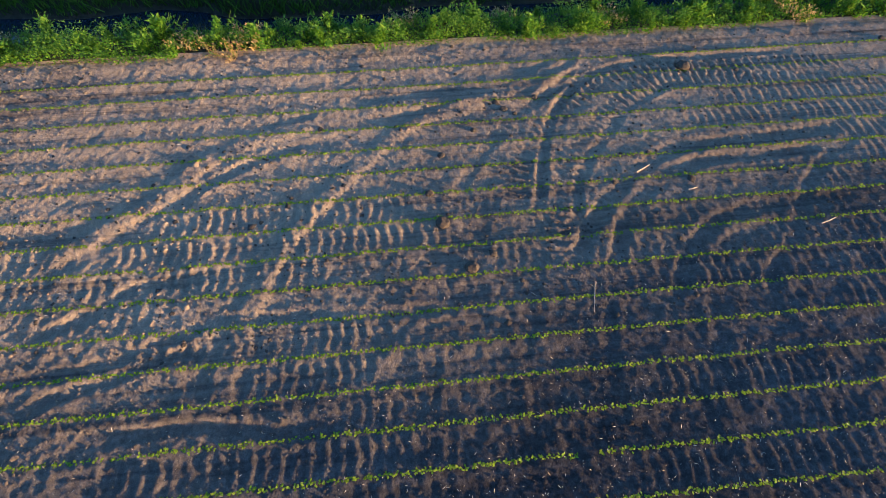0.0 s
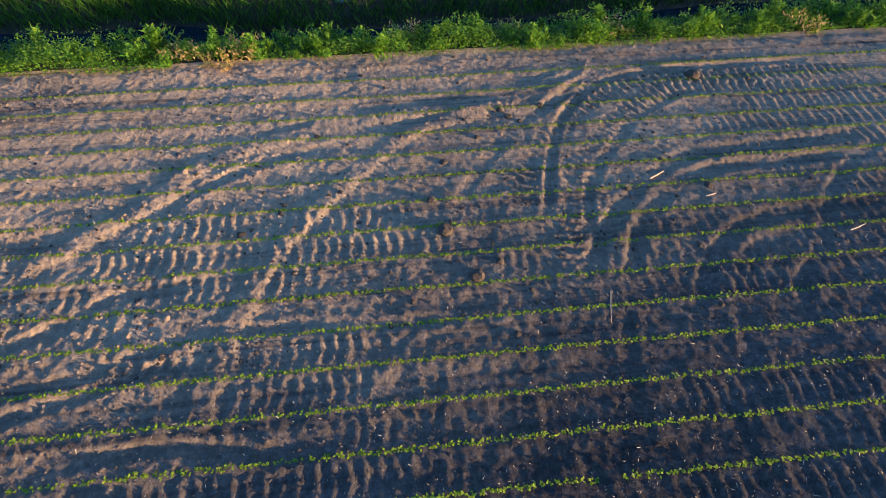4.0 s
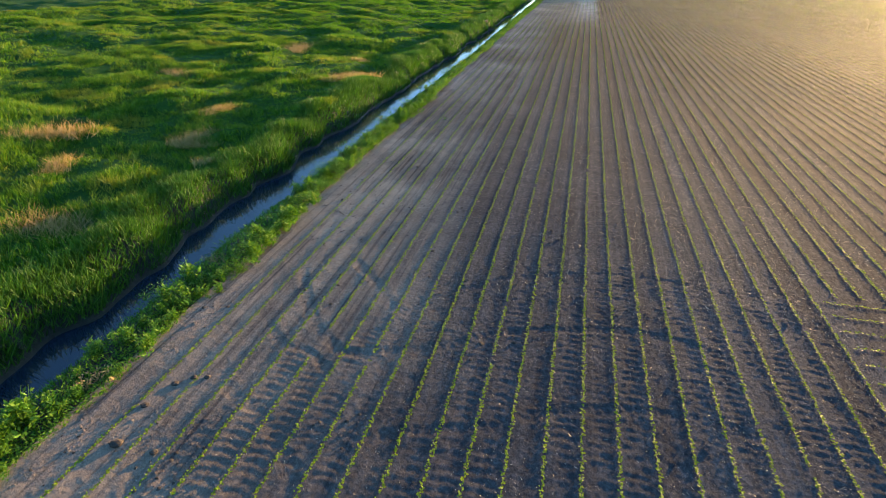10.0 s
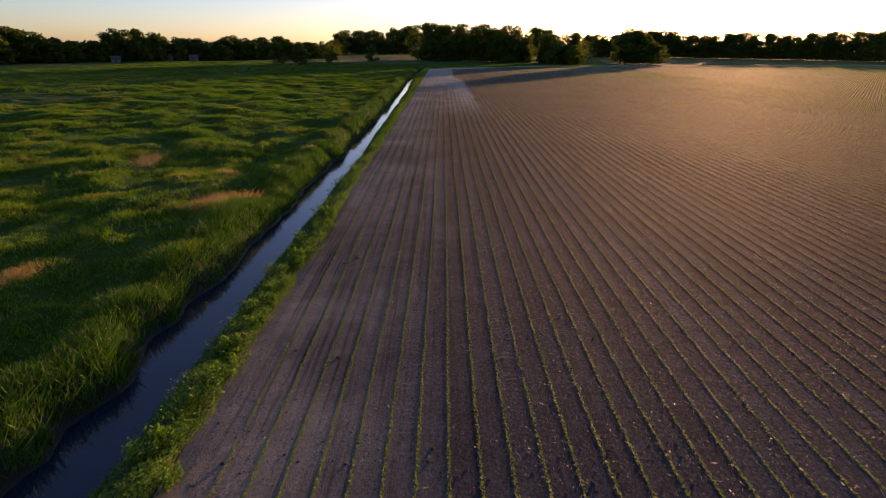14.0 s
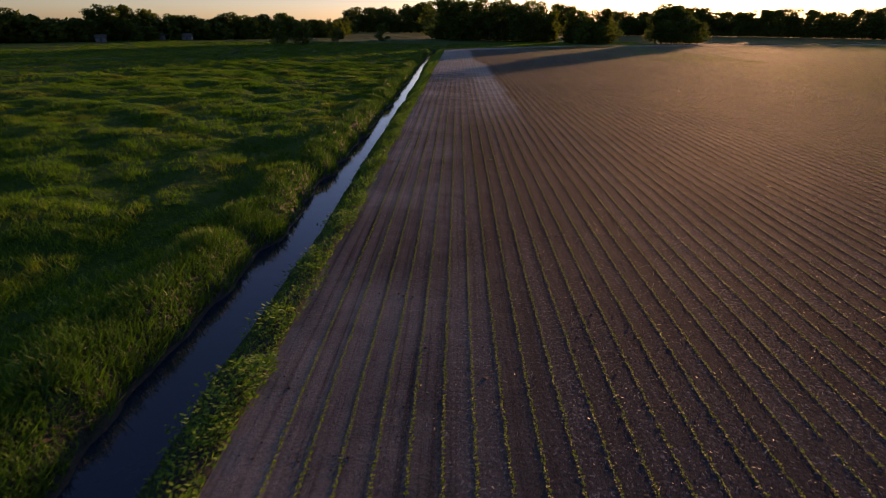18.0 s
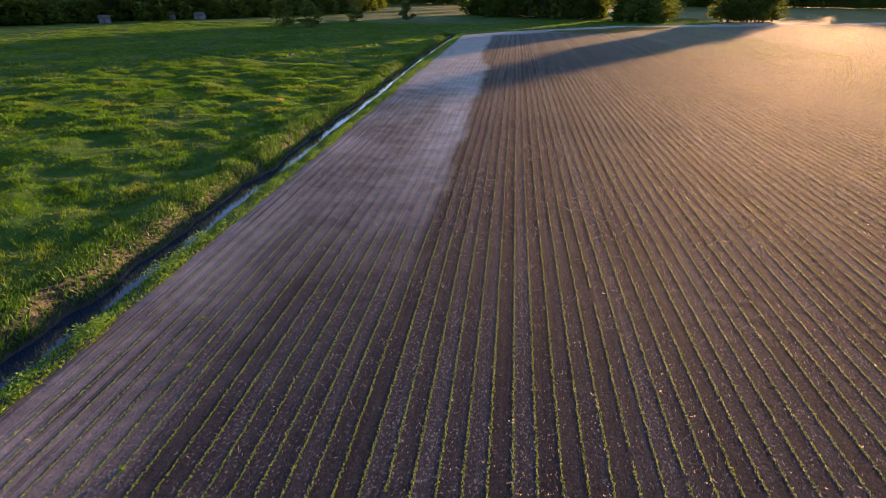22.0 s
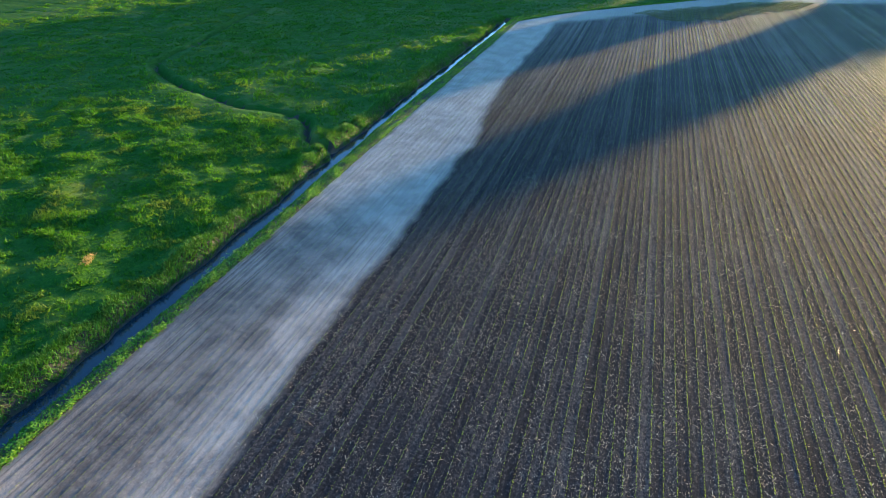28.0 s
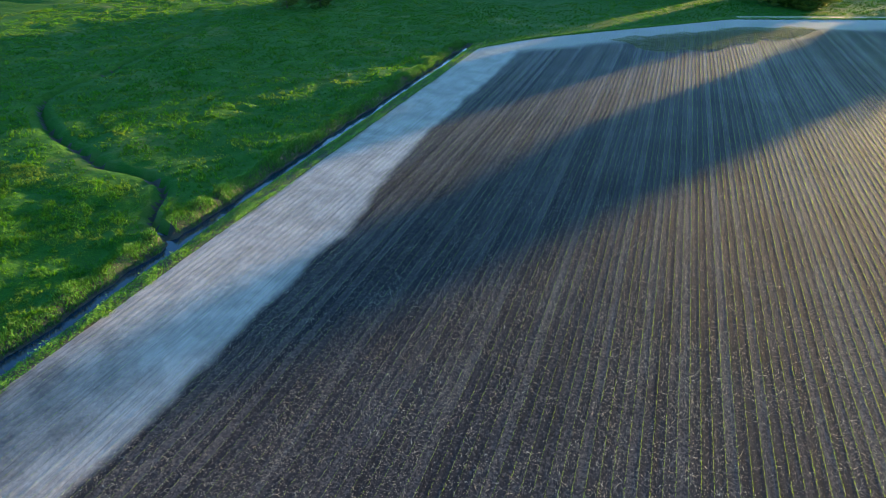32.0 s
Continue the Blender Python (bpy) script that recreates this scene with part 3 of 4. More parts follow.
def mesh_from(name, verts, faces, mats, smooth_shade=False, index=None):
    """A mesh from arrays: faces is n x 3 or n x 4."""
    me = bpy.data.meshes.new(name)
    nf, k = faces.shape
    me.vertices.add(len(verts))
    me.vertices.foreach_set("co", np.ascontiguousarray(verts, dtype=np.float32).ravel())
    me.loops.add(nf * k)
    me.loops.foreach_set("vertex_index", np.ascontiguousarray(faces, dtype=np.int32).ravel())
    me.polygons.add(nf)
    me.polygons.foreach_set("loop_start", np.arange(0, nf * k, k, dtype=np.int32))
    for mat in (mats if isinstance(mats, (list, tuple)) else [mats]):
        me.materials.append(mat)
    if index is not None:
        me.polygons.foreach_set("material_index", np.ascontiguousarray(index, dtype=np.int32))
    me.polygons.foreach_set("use_smooth", np.full(nf, smooth_shade, dtype=bool))
    me.update(calc_edges=True)
    return me


# ---- ground: one sheet to the horizon ----
NEAR = (-4.0, 15.2, -12.5, 30.0)     # the stretch that is modelled finely
gx = grid_steps((-2600, -400, 220), (-400, -130, 18), (-130, -86, 3.0), (-86, -38, 0.8), (-38, -12, 0.45), (-12, -4.0, 0.2), (-4.0, 15.2, 0.4), (15.2, 40, 0.5), (40, 75, 1.0), (75, 130, 3.0), (130, 400, 18), (400, 2600, 220))
gy = grid_steps((-2600, -300, 230), (-300, -40, 20), (-40, -12.5, 0.5), (-12.5, 30, 0.3), (30, 130, 0.6), (130, 345, 1.0), (345, 360, 1.5), (360, 500, 8), (500, 2900, 200))


def sheet(xs, ys):
    """Places, cells and cell centres of a stretch of ground."""
    X, Y = np.meshgrid(xs, ys)
    ids = np.arange(X.size).reshape(X.shape)
    cells = np.stack([ids[:-1, :-1], ids[:-1, 1:], ids[1:, 1:], ids[1:, :-1]], -1).reshape(-1, 4)
    return np.stack([X, Y, land(X, Y)], -1), cells, ((X[:-1, :-1] + X[1:, 1:]) / 2).ravel(), ((Y[:-1, :-1] + Y[1:, 1:]) / 2).ravel()


def field_end(x):
    """Where the field stops, beyond which grass goes on."""
    return 284 - 7 * (np.clip(14 - x, 0, 18) / 18) ** 2 + np.clip(x + 4, 0, 60) * 0.95 + np.clip(x - 56, 0, 500) * 0.38


wide, wide_cells, wx, wy = sheet(gx, gy)
wide_cells = wide_cells[~((wx > NEAR[0]) & (wx < NEAR[1]) & (wy > NEAR[2]) & (wy < NEAR[3]))]
fine_x, fine_y = np.arange(NEAR[0] - 0.09, NEAR[1] + 0.1, 0.045), np.arange(NEAR[2] - 0.08, NEAR[3] + 0.09, 0.04)
close, close_cells, _, _ = sheet(fine_x, fine_y)
for edge in (close[:2], close[-2:], close[:, :2], close[:, -2:]):
    edge[..., 2] -= 0.004         # tucked under the wider sheet
verts = np.concatenate([wide.reshape(-1, 3), close.reshape(-1, 3)])
quads = np.concatenate([wide_cells, close_cells + wide.size // 3])
cx, cy = verts[quads][:, :, 0].mean(1), verts[quads][:, :, 1].mean(1)
in_field = (cx > EDGE - 0.05) & (cy < field_end(cx)) & (cy > -300) & (cx < 420)
in_ditch = near_line(cx, cy, CREEK) < 0.3
in_ditch |= (cx <= EDGE - 0.05) & (cx > ditch_x(cy) - 2.2) & (cy < 284)
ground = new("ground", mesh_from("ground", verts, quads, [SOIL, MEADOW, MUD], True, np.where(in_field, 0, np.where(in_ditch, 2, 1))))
tagged(ground, "brown tilled field soil with tyre tracks beside a green meadow", "ground", kind="structure")

# ---- water in the ditch and in the creek that joins it ----
wy = np.arange(-60, 282, 1.0)
wv = np.concatenate([np.stack([ditch_x(wy) - 2.2, wy, 0 * wy - 0.86], -1), np.stack([ditch_x(wy) + 1.5, wy, 0 * wy - 0.86], -1)])
k = np.arange(len(wy) - 1)
water = new("water_ditch", mesh_from("water_ditch", wv, np.stack([k, k + len(wy), k + len(wy) + 1, k + 1], -1), WATER))
tagged(water, "still dark water in the drainage ditch reflecting the sky", "water", kind="structure")


def ribbon(line, width, z):
    t = np.gradient(line, axis=0)
    t /= np.linalg.norm(t, axis=1)[:, None]
    nrm = np.stack([-t[:, 1], t[:, 0]], -1) * width
    zz = np.full((len(line), 1), z)
    v = np.vstack([np.hstack([line - nrm, zz]), np.hstack([line + nrm, zz])])
    i = np.arange(len(line) - 1)
    return v, np.stack([i, i + len(line), i + len(line) + 1, i + 1], -1)


v, fcs = ribbon(CREEK[1:9], 0.8, -0.87)
tagged(new("water_creek", mesh_from("water_creek", v, fcs, WATER)), "narrow winding creek water in the meadow", "water", kind="structure")


# ---- leaves, blades and straws in arrays ----
rng = np.random.default_rng(7)


def leaf_quads(c, length, width, tilt, seed_rng=None):
    """Kite-shaped leaves at places c, lying flat (tilt 0) or standing (tilt 1)."""
    r = seed_rng or rng
    n = len(c)
    a = r.uniform(0, 2 * np.pi, n)
    e = np.arcsin(np.clip(tilt * r.uniform(0.4, 1.3, n), -1, 1))
    u = np.stack([np.cos(a) * np.cos(e), np.sin(a) * np.cos(e), np.sin(e)], -1)
    s = np.stack([-np.sin(a), np.cos(a), r.uniform(-0.5, 0.5, n)], -1)
    s /= np.linalg.norm(s, axis=1)[:, None]
    L, W = np.broadcast_to(length, (n,))[:, None], np.broadcast_to(width, (n,))[:, None]
    p = np.stack([c, c + u * L * 0.5 + s * W * 0.5, c + u * L, c + u * L * 0.5 - s * W * 0.5], 1)
    return p.reshape(-1, 3), np.arange(4 * n).reshape(-1, 4)


def blades(c, height, width, lean, seed_rng=None):
    """Tapering blades that stand at places c and lean over."""
    r = seed_rng or rng
    n = len(c)
    a = r.uniform(0, 2 * np.pi, n)
    b = r.uniform(0, 2 * np.pi, n)
    h = (height * r.uniform(0.6, 1.25, n))[:, None]
    ln = (lean * r.uniform(0.2, 1.3, n))[:, None] * h
    side = np.stack([np.cos(a), np.sin(a), 0 * a], -1) * np.broadcast_to(width, (n,))[:, None] / 2
    tip = np.stack([np.cos(b), np.sin(b), 0 * a], -1) * ln + np.array([0, 0, 1]) * h * 0.9
    p = np.stack([c - side, c + side, c + tip], 1)
    return p.reshape(-1, 3), np.arange(3 * n).reshape(-1, 3)


def on_land(x, y, lift=0.0):
    return np.stack([x, y, land(x, y) + lift], -1)


# ---- sown rows ----
def sow(x_lo, x_hi, y_lo, y_hi, step, leaves, size, name, label, along_x=False):
    xs, ys = [], []
    if along_x:
        for yy in np.arange(y_hi, y_lo, -ROW):
            q = np.arange(x_lo, x_hi, step)
            xs.append(q), ys.append(np.full(len(q), yy))
    else:
        for kk in range(int(math.ceil(x_lo / ROW)), int(x_hi / ROW) + 1):
            q = np.arange(y_lo, y_hi, step)
            xs.append(np.full(len(q), kk * ROW)), ys.append(q)
    x, y = np.concatenate(xs), np.concatenate(ys)
    x = x + rng.normal(0, 0.012, len(x)) + (0 if along_x else 0.03 * value_noise(x, y, 0.15, 21))
    y = y + rng.normal(0, 0.02, len(y))
    # gaps where nothing came up or wheels went over
    keep = (value_noise(x * 3, y, 1.1, 22) > -0.86) & (rng.uniform(0, 1, len(x)) > 0.04) & (y < field_end(x) - 4)
    if y_lo < 40 and not along_x:
        keep &= ~((tracks(x, y) < -0.022) & (rng.uniform(0, 1, len(x)) < 0.35))
    if not along_x:
        keep &= ~((x > 15.2) & (y < 27.8))
        keep &= (x > -2.7) | (value_noise(x, y, 0.12, 23) > -0.05)
    x, y = x[keep], y[keep]
    c = on_land(x, y, 0.0)
    if not leaves:
        # far rows: short broken stretches of one row, lying along it
        n = len(c)
        c[:, 2] += 0.03
        half = np.stack([rng.normal(0, 0.02, n), step * rng.uniform(0.3, 0.5, n), 0 * x], -1)
        side = np.stack([size * rng.uniform(0.2, 0.8, n), 0 * x, rng.uniform(0.7, 1.4, n) * size], -1)
        c[:, 2] -= 0.015
        v = np.stack([c - half, c + side, c + half, c - side * np.array([1, 0, 0.1])], 1).reshape(-1, 3)
        tagged(new(name, mesh_from(name, v, np.arange(4 * n).reshape(-1, 4), SEEDLING)), label, "crop rows", kind="stuff")
        return
    c = np.repeat(c, leaves, 0)
    n = len(c)
    c[:, :2] += rng.normal(0, size * 0.16, (n, 2))
    c[:, 2] += rng.uniform(0.003, 0.013, n)
    v, fc = leaf_quads(c, size * rng.uniform(0.7, 1.25, n), size * 0.7, 0.24)
    tagged(new(name, mesh_from(name, v, fc, SEEDLING)), label, "crop rows", kind="stuff")


sow(-3.0, 15.2, -13, 32, 0.05, 3, 0.057, "soybean_seedlings", "bright green seedlings in straight rows on bare soil")
sow(-3.0, 30.0, 32, 110, 0.052, 2, 0.064, "soybean_seedlings", "bright green seedlings in straight rows on bare soil")
sow(14.8, 50.0, -13, 27.4, 0.07, 3, 0.06, "cross_seedlings", "bright green seedlings in rows across the field", True)
sow(15.2, 30.0, 27.8, 32, 0.08, 3, 0.08, "soybean_seedlings", "bright green seedlings in straight rows on bare soil")
sow(30.0, 75.0, 27.8, 110, 0.22, 0, 0.034, "soybean_seedlings", "green seedlings in straight rows on dark soil")
sow(-3.0, 60.0, 110, 215, 0.18, 0, 0.036, "soybean_seedlings", "green seedlings in straight rows on dark soil")
sow(60.0, 90.0, 110, 215, 0.5, 0, 0.046, "soybean_seedlings", "green seedlings in straight rows on dark soil")
sow(-3.0, 90.0, 215, 345, 0.4, 0, 0.062, "soybean_seedlings", "far green seedling rows towards the field end")
sow(75.0, 90.0, 27.8, 110, 0.5, 0, 0.034, "soybean_seedlings", "far green seedling rows towards the field end")
sow(90.0, 180.0, 27.8, 370, 1.0, 0, 0.034, "soybean_seedlings", "far green seedling rows towards the field end")
sow(180.0, 300.0, 60, 420, 3.0, 0, 0.04, "soybean_seedlings", "far green seedling rows towards the field end")


def olive_cover(n, size):
    """Low olive-coloured growth that has covered a corner by the headland."""
    x, y = rng.uniform(24, 80, n), rng.uniform(272, 346, n)
    depth = field_end(x) - y - 13 + 3 * value_noise(x, y, 0.25, 25)
    keep = (depth > 0) & (depth < 25 * np.sin(np.pi * np.clip((x - 24) / 54, 0, 1)) ** 0.7 + 4 * value_noise(x, y, 0.1, 24))
    c = on_land(x[keep], y[keep], 0.03)
    v, fc = leaf_quads(c, size * rng.uniform(0.6, 1.4, len(c)), size * 0.6, 0.5)
    tagged(new("olive_cover", mesh_from("olive_cover", v, fc, OLIVE)), "low olive green growth covering soil near the headland", "ground cover", kind="stuff")


olive_cover(52000, 0.34)

# ---- straw and stalk pieces left from the last harvest ----
def scatter_residue(n, x0, x1, y0, y1, size, name):
    x, y = rng.uniform(x0, x1, n), rng.uniform(y0, y1, n)
    fade = (1 - smooth(y, 150, 290)) * (1 - smooth(x, 40, 85)) * (smooth(y, 85, 120) if y1 > 200 else 1 - smooth(y, 85, 120))
    keep = (rng.uniform(0, 1, n) < 0.25 + 0.75 * np.where(y > 100, smooth(x, 7.5, 9), smooth(x, 2, 12))) & ((value_noise(np.floor(x / ROW) * 5.7, y * 0.05, 0.9, 31) + 0.7 * value_noise(x, y, 0.35, 32) > -0.05) | (rng.uniform(0, 1, n) < 0.3))
    keep &= rng.uniform(0, 1, n) < fade
    x, y = x[keep], y[keep]
    c = on_land(x, y, 0.012)
    v, fc = leaf_quads(c, size * rng.lognormal(0, 0.45, len(c)), size * (0.36 if y1 > 200 else 0.24), 0.45)
    tagged(new(name, mesh_from(name, v, fc, RESIDUE)), "pale straw and stalk pieces strewn on the soil", "crop residue", kind="stuff")


scatter_residue(40000, -3, 15, -13, 32, 0.045, "straw_litter")
scatter_residue(150000, -3, 85, 25, 120, 0.08, "straw_litter")
scatter_residue(380000, 2, 85, 85, 290, 0.076, "straw_litter")
scatter_residue(45000, 4, 80, 110, 230, 0.13, "straw_litter")

# ---- crumbs of soil lying loose on the near field ----
def crumbs(n, x0, x1, y0, y1, size, mat, label):
    x, y = rng.uniform(x0, x1, n), rng.uniform(y0, y1, n)
    keep = value_noise(x, y, 0.8, 71) + rng.uniform(-0.8, 0.8, n) > -0.1 + (1.1 * smooth(y, 8, 28) if y1 < 40 else 0.5)
    c = on_land(x[keep], y[keep], -0.004)
    n = len(c)
    a, r = rng.uniform(0, 1.6, n), size * rng.lognormal(0, 0.45, n)
    ring = [np.stack([np.cos(a + q), np.sin(a + q), 0 * a], -1) * (r * rng.uniform(0.7, 1.3, n))[:, None] for q in (0, 1.57, 3.14, 4.71)]
    tip = np.stack([rng.normal(0, 0.3, n) * r, rng.normal(0, 0.3, n) * r, r * rng.uniform(0.45, 0.9, n)], -1)
    v = np.stack([c + q for q in ring] + [c + tip], 1).reshape(-1, 3)
    b = np.arange(n)[:, None] * 5
    f = np.concatenate([b + np.array([[i, (i + 1) % 4, 4]]) for i in range(4)])
    tagged(new("soil_crumbs", mesh_from("soil_crumbs", v, f, mat, True)), label, "soil crumbs", kind="stuff")


crumbs(120000, -3.2, 15, -12.5, 30, 0.020, SOIL, "loose crumbs of brown soil scattered over the field")
crumbs(12000, -3.2, 9, 22, 75, 0.026, CLOD, "small dark crumbs of damp soil on the pale field")
crumbs(4500, -3.2, 6, -12.5, 24, 0.03, CLOD, "small dark crumbs of damp soil on the pale field")

# ---- weeds on the near bank ----
def make_weed(seed, height, spread, n, colour, label):
    r = np.random.default_rng(seed)
    weed = new("weed_clump")
    stems = r.normal(0, spread * 0.5, (9, 2))
    bm = bmesh.new()
    for sx, sy in stems:
        cone_between(bm, (sx * 0.35, sy * 0.35, -0.03), (sx * 1.15, sy * 1.15, height * 0.85), 0.008, 0.003, 4)
    me = bpy.data.meshes.new("stem")
    bm.to_mesh(me)
    bm.free()
    me.materials.append(WEED)
    stem = tagged(new("stem", me), kind="stuff")
    stem.parent = weed
    pick = r.integers(0, len(stems), n)
    t = r.uniform(0.08, 1.0, n)
    c = np.zeros((n, 3))
    c[:, :2] = stems[pick] * (0.45 + 0.8 * t[:, None]) + r.normal(0, 0.045, (n, 2))
    c[:, 2] = t * height * (1 - 0.35 * (np.linalg.norm(stems[pick], axis=1) / (spread + 1e-6)).clip(0, 1.4))
    v, fc = leaf_quads(c, height * 0.19 * r.uniform(0.6, 1.3, n), height * 0.085, 0.6, r)
    new("leaves", mesh_from("leaves", v, fc, colour)).parent = weed
    return tagged(weed, label, "weed", "weeds along the ditch bank")


def cone_between(bm, a, b, ra, rb, seg=7):
    a, b = Vector(a), Vector(b)
    q = (b - a).to_track_quat('Z', 'Y').to_matrix().to_4x4()
    r = bmesh.ops.create_cone(bm, cap_ends=True, segments=seg, radius1=ra, radius2=rb, depth=(b - a).length)
    bmesh.ops.transform(bm, matrix=Matrix.Translation((a + b) / 2) @ q, verts=r["verts"])


def height_at(x, y):
    return float(land(np.array([float(x)]), np.array([float(y)]))[0])


WEED_LABEL = "leafy green weed clump on the ditch bank"
weeds = [make_weed(s, 0.40 + 0.05 * (s % 4), 0.30 + 0.03 * (s % 3), 330, WEED, WEED_LABEL) for s in range(5)]
weeds.append(make_weed(9, 0.34, 0.34, 280, STRAW, "withered straw-coloured weed clump on the ditch bank"))
for i in range(210):
    y = -13.5 + 66 * (i + random.uniform(-0.4, 0.4)) / 210
    x = EDGE + 0.2 - random.uniform(0.0, 1.2) - 0.25 * float(value_noise(np.array(y), np.array(0.0), 0.25, 41)) - (0.2 if -4 < y < 4 else 0)
    kind = weeds[5] if i % 19 == 7 or (2.6 < y < 4.2 and i % 2) or (-5 < y < -3.6 and i % 2) else weeds[i % 5]
    s = random.uniform(0.6, 1.3)
    m = pose(x, y, height_at(x, y) - 0.02, 0, 0, random.uniform(0, 360)) @ Matrix.Scale(s, 4)
    if i < 6:
        weeds[i].matrix_world = m
    else:
        copy_thing(kind, m)


for x, y in ((0.9, 87.5), (2.3, 90.2), (-0.6, 84.6), (1.6, 95.4), (4.2, 88.0), (3.0, 80.8), (-1.2, 44.5), (0.4, 98.7), (5.0, 101.2)):
    copy_thing(weeds[int(abs(x * 7)) % 5], pose(x, y, height_at(x, y) - 0.02, 0, 0, 63 * x) @ Matrix.Scale(0.34, 4))["label"] = "small green weed growing between the sown rows"


def bank_weeds(y0, y1, n, size, name):
    y = rng.uniform(y0, y1, n)
    x = EDGE + 0.15 - np.abs(rng.normal(0, 0.75, n)).clip(0, 1.9) - 0.25 * value_noise(y, 0 * y, 0.5, 42)
    lump = 0.15 + 0.95 * np.clip(value_noise(x, y, 0.6, 43) + 0.5 * value_noise(x, y, 1.7, 44) + 0.2, 0, 1)
    keep = lump + rng.uniform(-0.25, 0.25, n) > (0.3 if y0 > 0 else 0.1)
    x, y, lump = x[keep], y[keep], lump[keep]
    n = len(x)
    c = on_land(x, y)
    c[:, 2] += rng.uniform(0.02, 0.62, n) * lump
    v, fc = leaf_quads(c, size * rng.uniform(0.6, 1.3, n), size * 0.5, 0.45)
    tagged(new(name, mesh_from(name, v, fc, WEED)), "green weeds and nettles lining the ditch bank", "weeds", kind="stuff")


bank_weeds(-14, 45, 62000, 0.078, "bank_weeds")
bank_weeds(45, 130, 22000, 0.17, "bank_weeds")
bank_weeds(130, 284, 26000, 0.22, "bank_weeds")


def end_weeds(n, size):
    x = rng.uniform(-3.5, 100, n)
    y = field_end(x) + np.abs(rng.normal(0, 1.1, n)) - 0.3
    c = on_land(x, y)
    c[:, 2] += rng.uniform(0.02, 0.5, n) * (0.4 + 0.6 * np.clip(value_noise(x, y, 0.3, 45) + 0.4, 0, 1))
    v, fc = leaf_quads(c, size * rng.uniform(0.6, 1.3, n), size * 0.5, 0.45)
    tagged(new("margin_weeds", mesh_from("margin_weeds", v, fc, WEED)), "green weeds along the end of the field", "weeds", kind="stuff")


end_weeds(14000, 0.3)


# ---- grass of the meadow and the far bank ----
def grass(n, x0, x1, y0, y1, per, height, width, mat, name, label, where=None):
    x, y = rng.uniform(x0, x1, n), rng.uniform(y0, y1, n)
    keep = (x < ditch_x(y) - 1.8 - 0.4 * value_noise(0 * x, y, 0.33, 16)) if where is None else where(x, y)
    keep &= near_line(x, y, CREEK) > (1.1 if width < 0.1 else 1.9)
    keep &= near_line(x, y, GULLY) > 0.5
    keep &= value_noise(x, y, 0.5, 51) + rng.uniform(-0.7, 0.7, n) > -0.5
    x, y = x[keep], y[keep]
    c = np.repeat(on_land(x, y, -0.03), per, 0)
    c[:, :2] += rng.normal(0, height * 0.22, (len(c), 2))
    lump = np.clip(0.5 + 0.5 * value_noise(x, y, 0.3, 52) + 0.5 * value_noise(x, y, 0.75, 53), 0.05, 1.2)
    hgt = height * (0.25 + 1.0 * np.repeat(lump, per))
    v, fc = blades(c, hgt, width, 0.8)
    tagged(new(name, mesh_from(name, v, fc, mat)), label, "grass", kind="stuff")


grass(62000, -38, -7.5, -22, 75, 7, 0.40, 0.046, GRASS, "meadow_grass", "lush uneven green meadow grass")
grass(36000, -75, -38, -10, 110, 5, 0.42, 0.075, GRASS, "meadow_grass", "lush uneven green meadow grass")
grass(60000, -60, -8, 75, 190, 5, 0.4, 0.06, FAR_GRASS, "meadow_grass", "lush uneven green meadow grass")
grass(80000, -150, -8, 130, 340, 4, 0.44, 0.2, FAR_GRASS, "meadow_grass", "lush uneven green meadow grass")

grass(22000, -9, 110, 280, 420, 4, 0.44, 0.24, FAR_GRASS, "meadow_grass", "green meadow grass beyond the end of the field", lambda x, y: (y > field_end(x) + 1.5 + 4.5 * (x > 56)) & (y < field_end(x) + 60))


def bank_grass(n, y0, y1, height, width):
    y = rng.uniform(y0, y1, n)
    x = ditch_x(y) - 0.4 * value_noise(0 * y, y, 0.33, 16) - rng.uniform(0.25, 2.9, n)
    keep = (near_line(x, y, CREEK) > 1.1) & (near_line(x, y, GULLY) > 0.4)
    x, y = x[keep], y[keep]
    c = on_land(x, y, -0.02)
    c = c[c[:, 2] > -0.80]
    v, fc = blades(c, height * (0.6 + 0.6 * np.clip(0.5 + value_noise(c[:, 0], c[:, 1], 0.55, 54), 0, 1)), width, 0.7)
    tagged(new("bank_grass", mesh_from("bank_grass", v, fc, BANK_GRASS)), "long dark grass hanging over the ditch bank", "grass", kind="stuff")


def slope_grass(n, y0, y1, height, width):
    y = rng.uniform(y0, y1, n)
    x = ditch_x(y) + rng.uniform(0.9, 3.2, n)
    keep = x < EDGE - 0.1
    c = on_land(x[keep], y[keep], -0.02)
    v, fc = blades(c[c[:, 2] > -0.75], height, width, 0.6)
    tagged(new("slope_grass", mesh_from("slope_grass", v, fc, WEED)), "short green grass on the slope down to the water", "grass", kind="stuff")


slope_grass(24000, -15, 75, 0.22, 0.035)
slope_grass(26000, 75, 284, 0.26, 0.08)
bank_grass(72000, -25, 75, 0.50, 0.05)
bank_grass(60000, 75, 284, 0.5, 0.09)


# ---- straw-coloured tufts in the meadow ----
def straw_tuft_mesh(seed):
    r = np.random.default_rng(seed)
    n = 600
    c = np.zeros((n, 3))
    c[:, :2] = np.clip(r.normal(0, 0.4, (n, 2)), -0.75, 0.75) * np.array([1.7, 0.8])
    v, fc = blades(c, 0.36 * np.ones(n), 0.025, 1.1, r)
    return mesh_from("dry_grass_tuft", v, fc, STRAW)


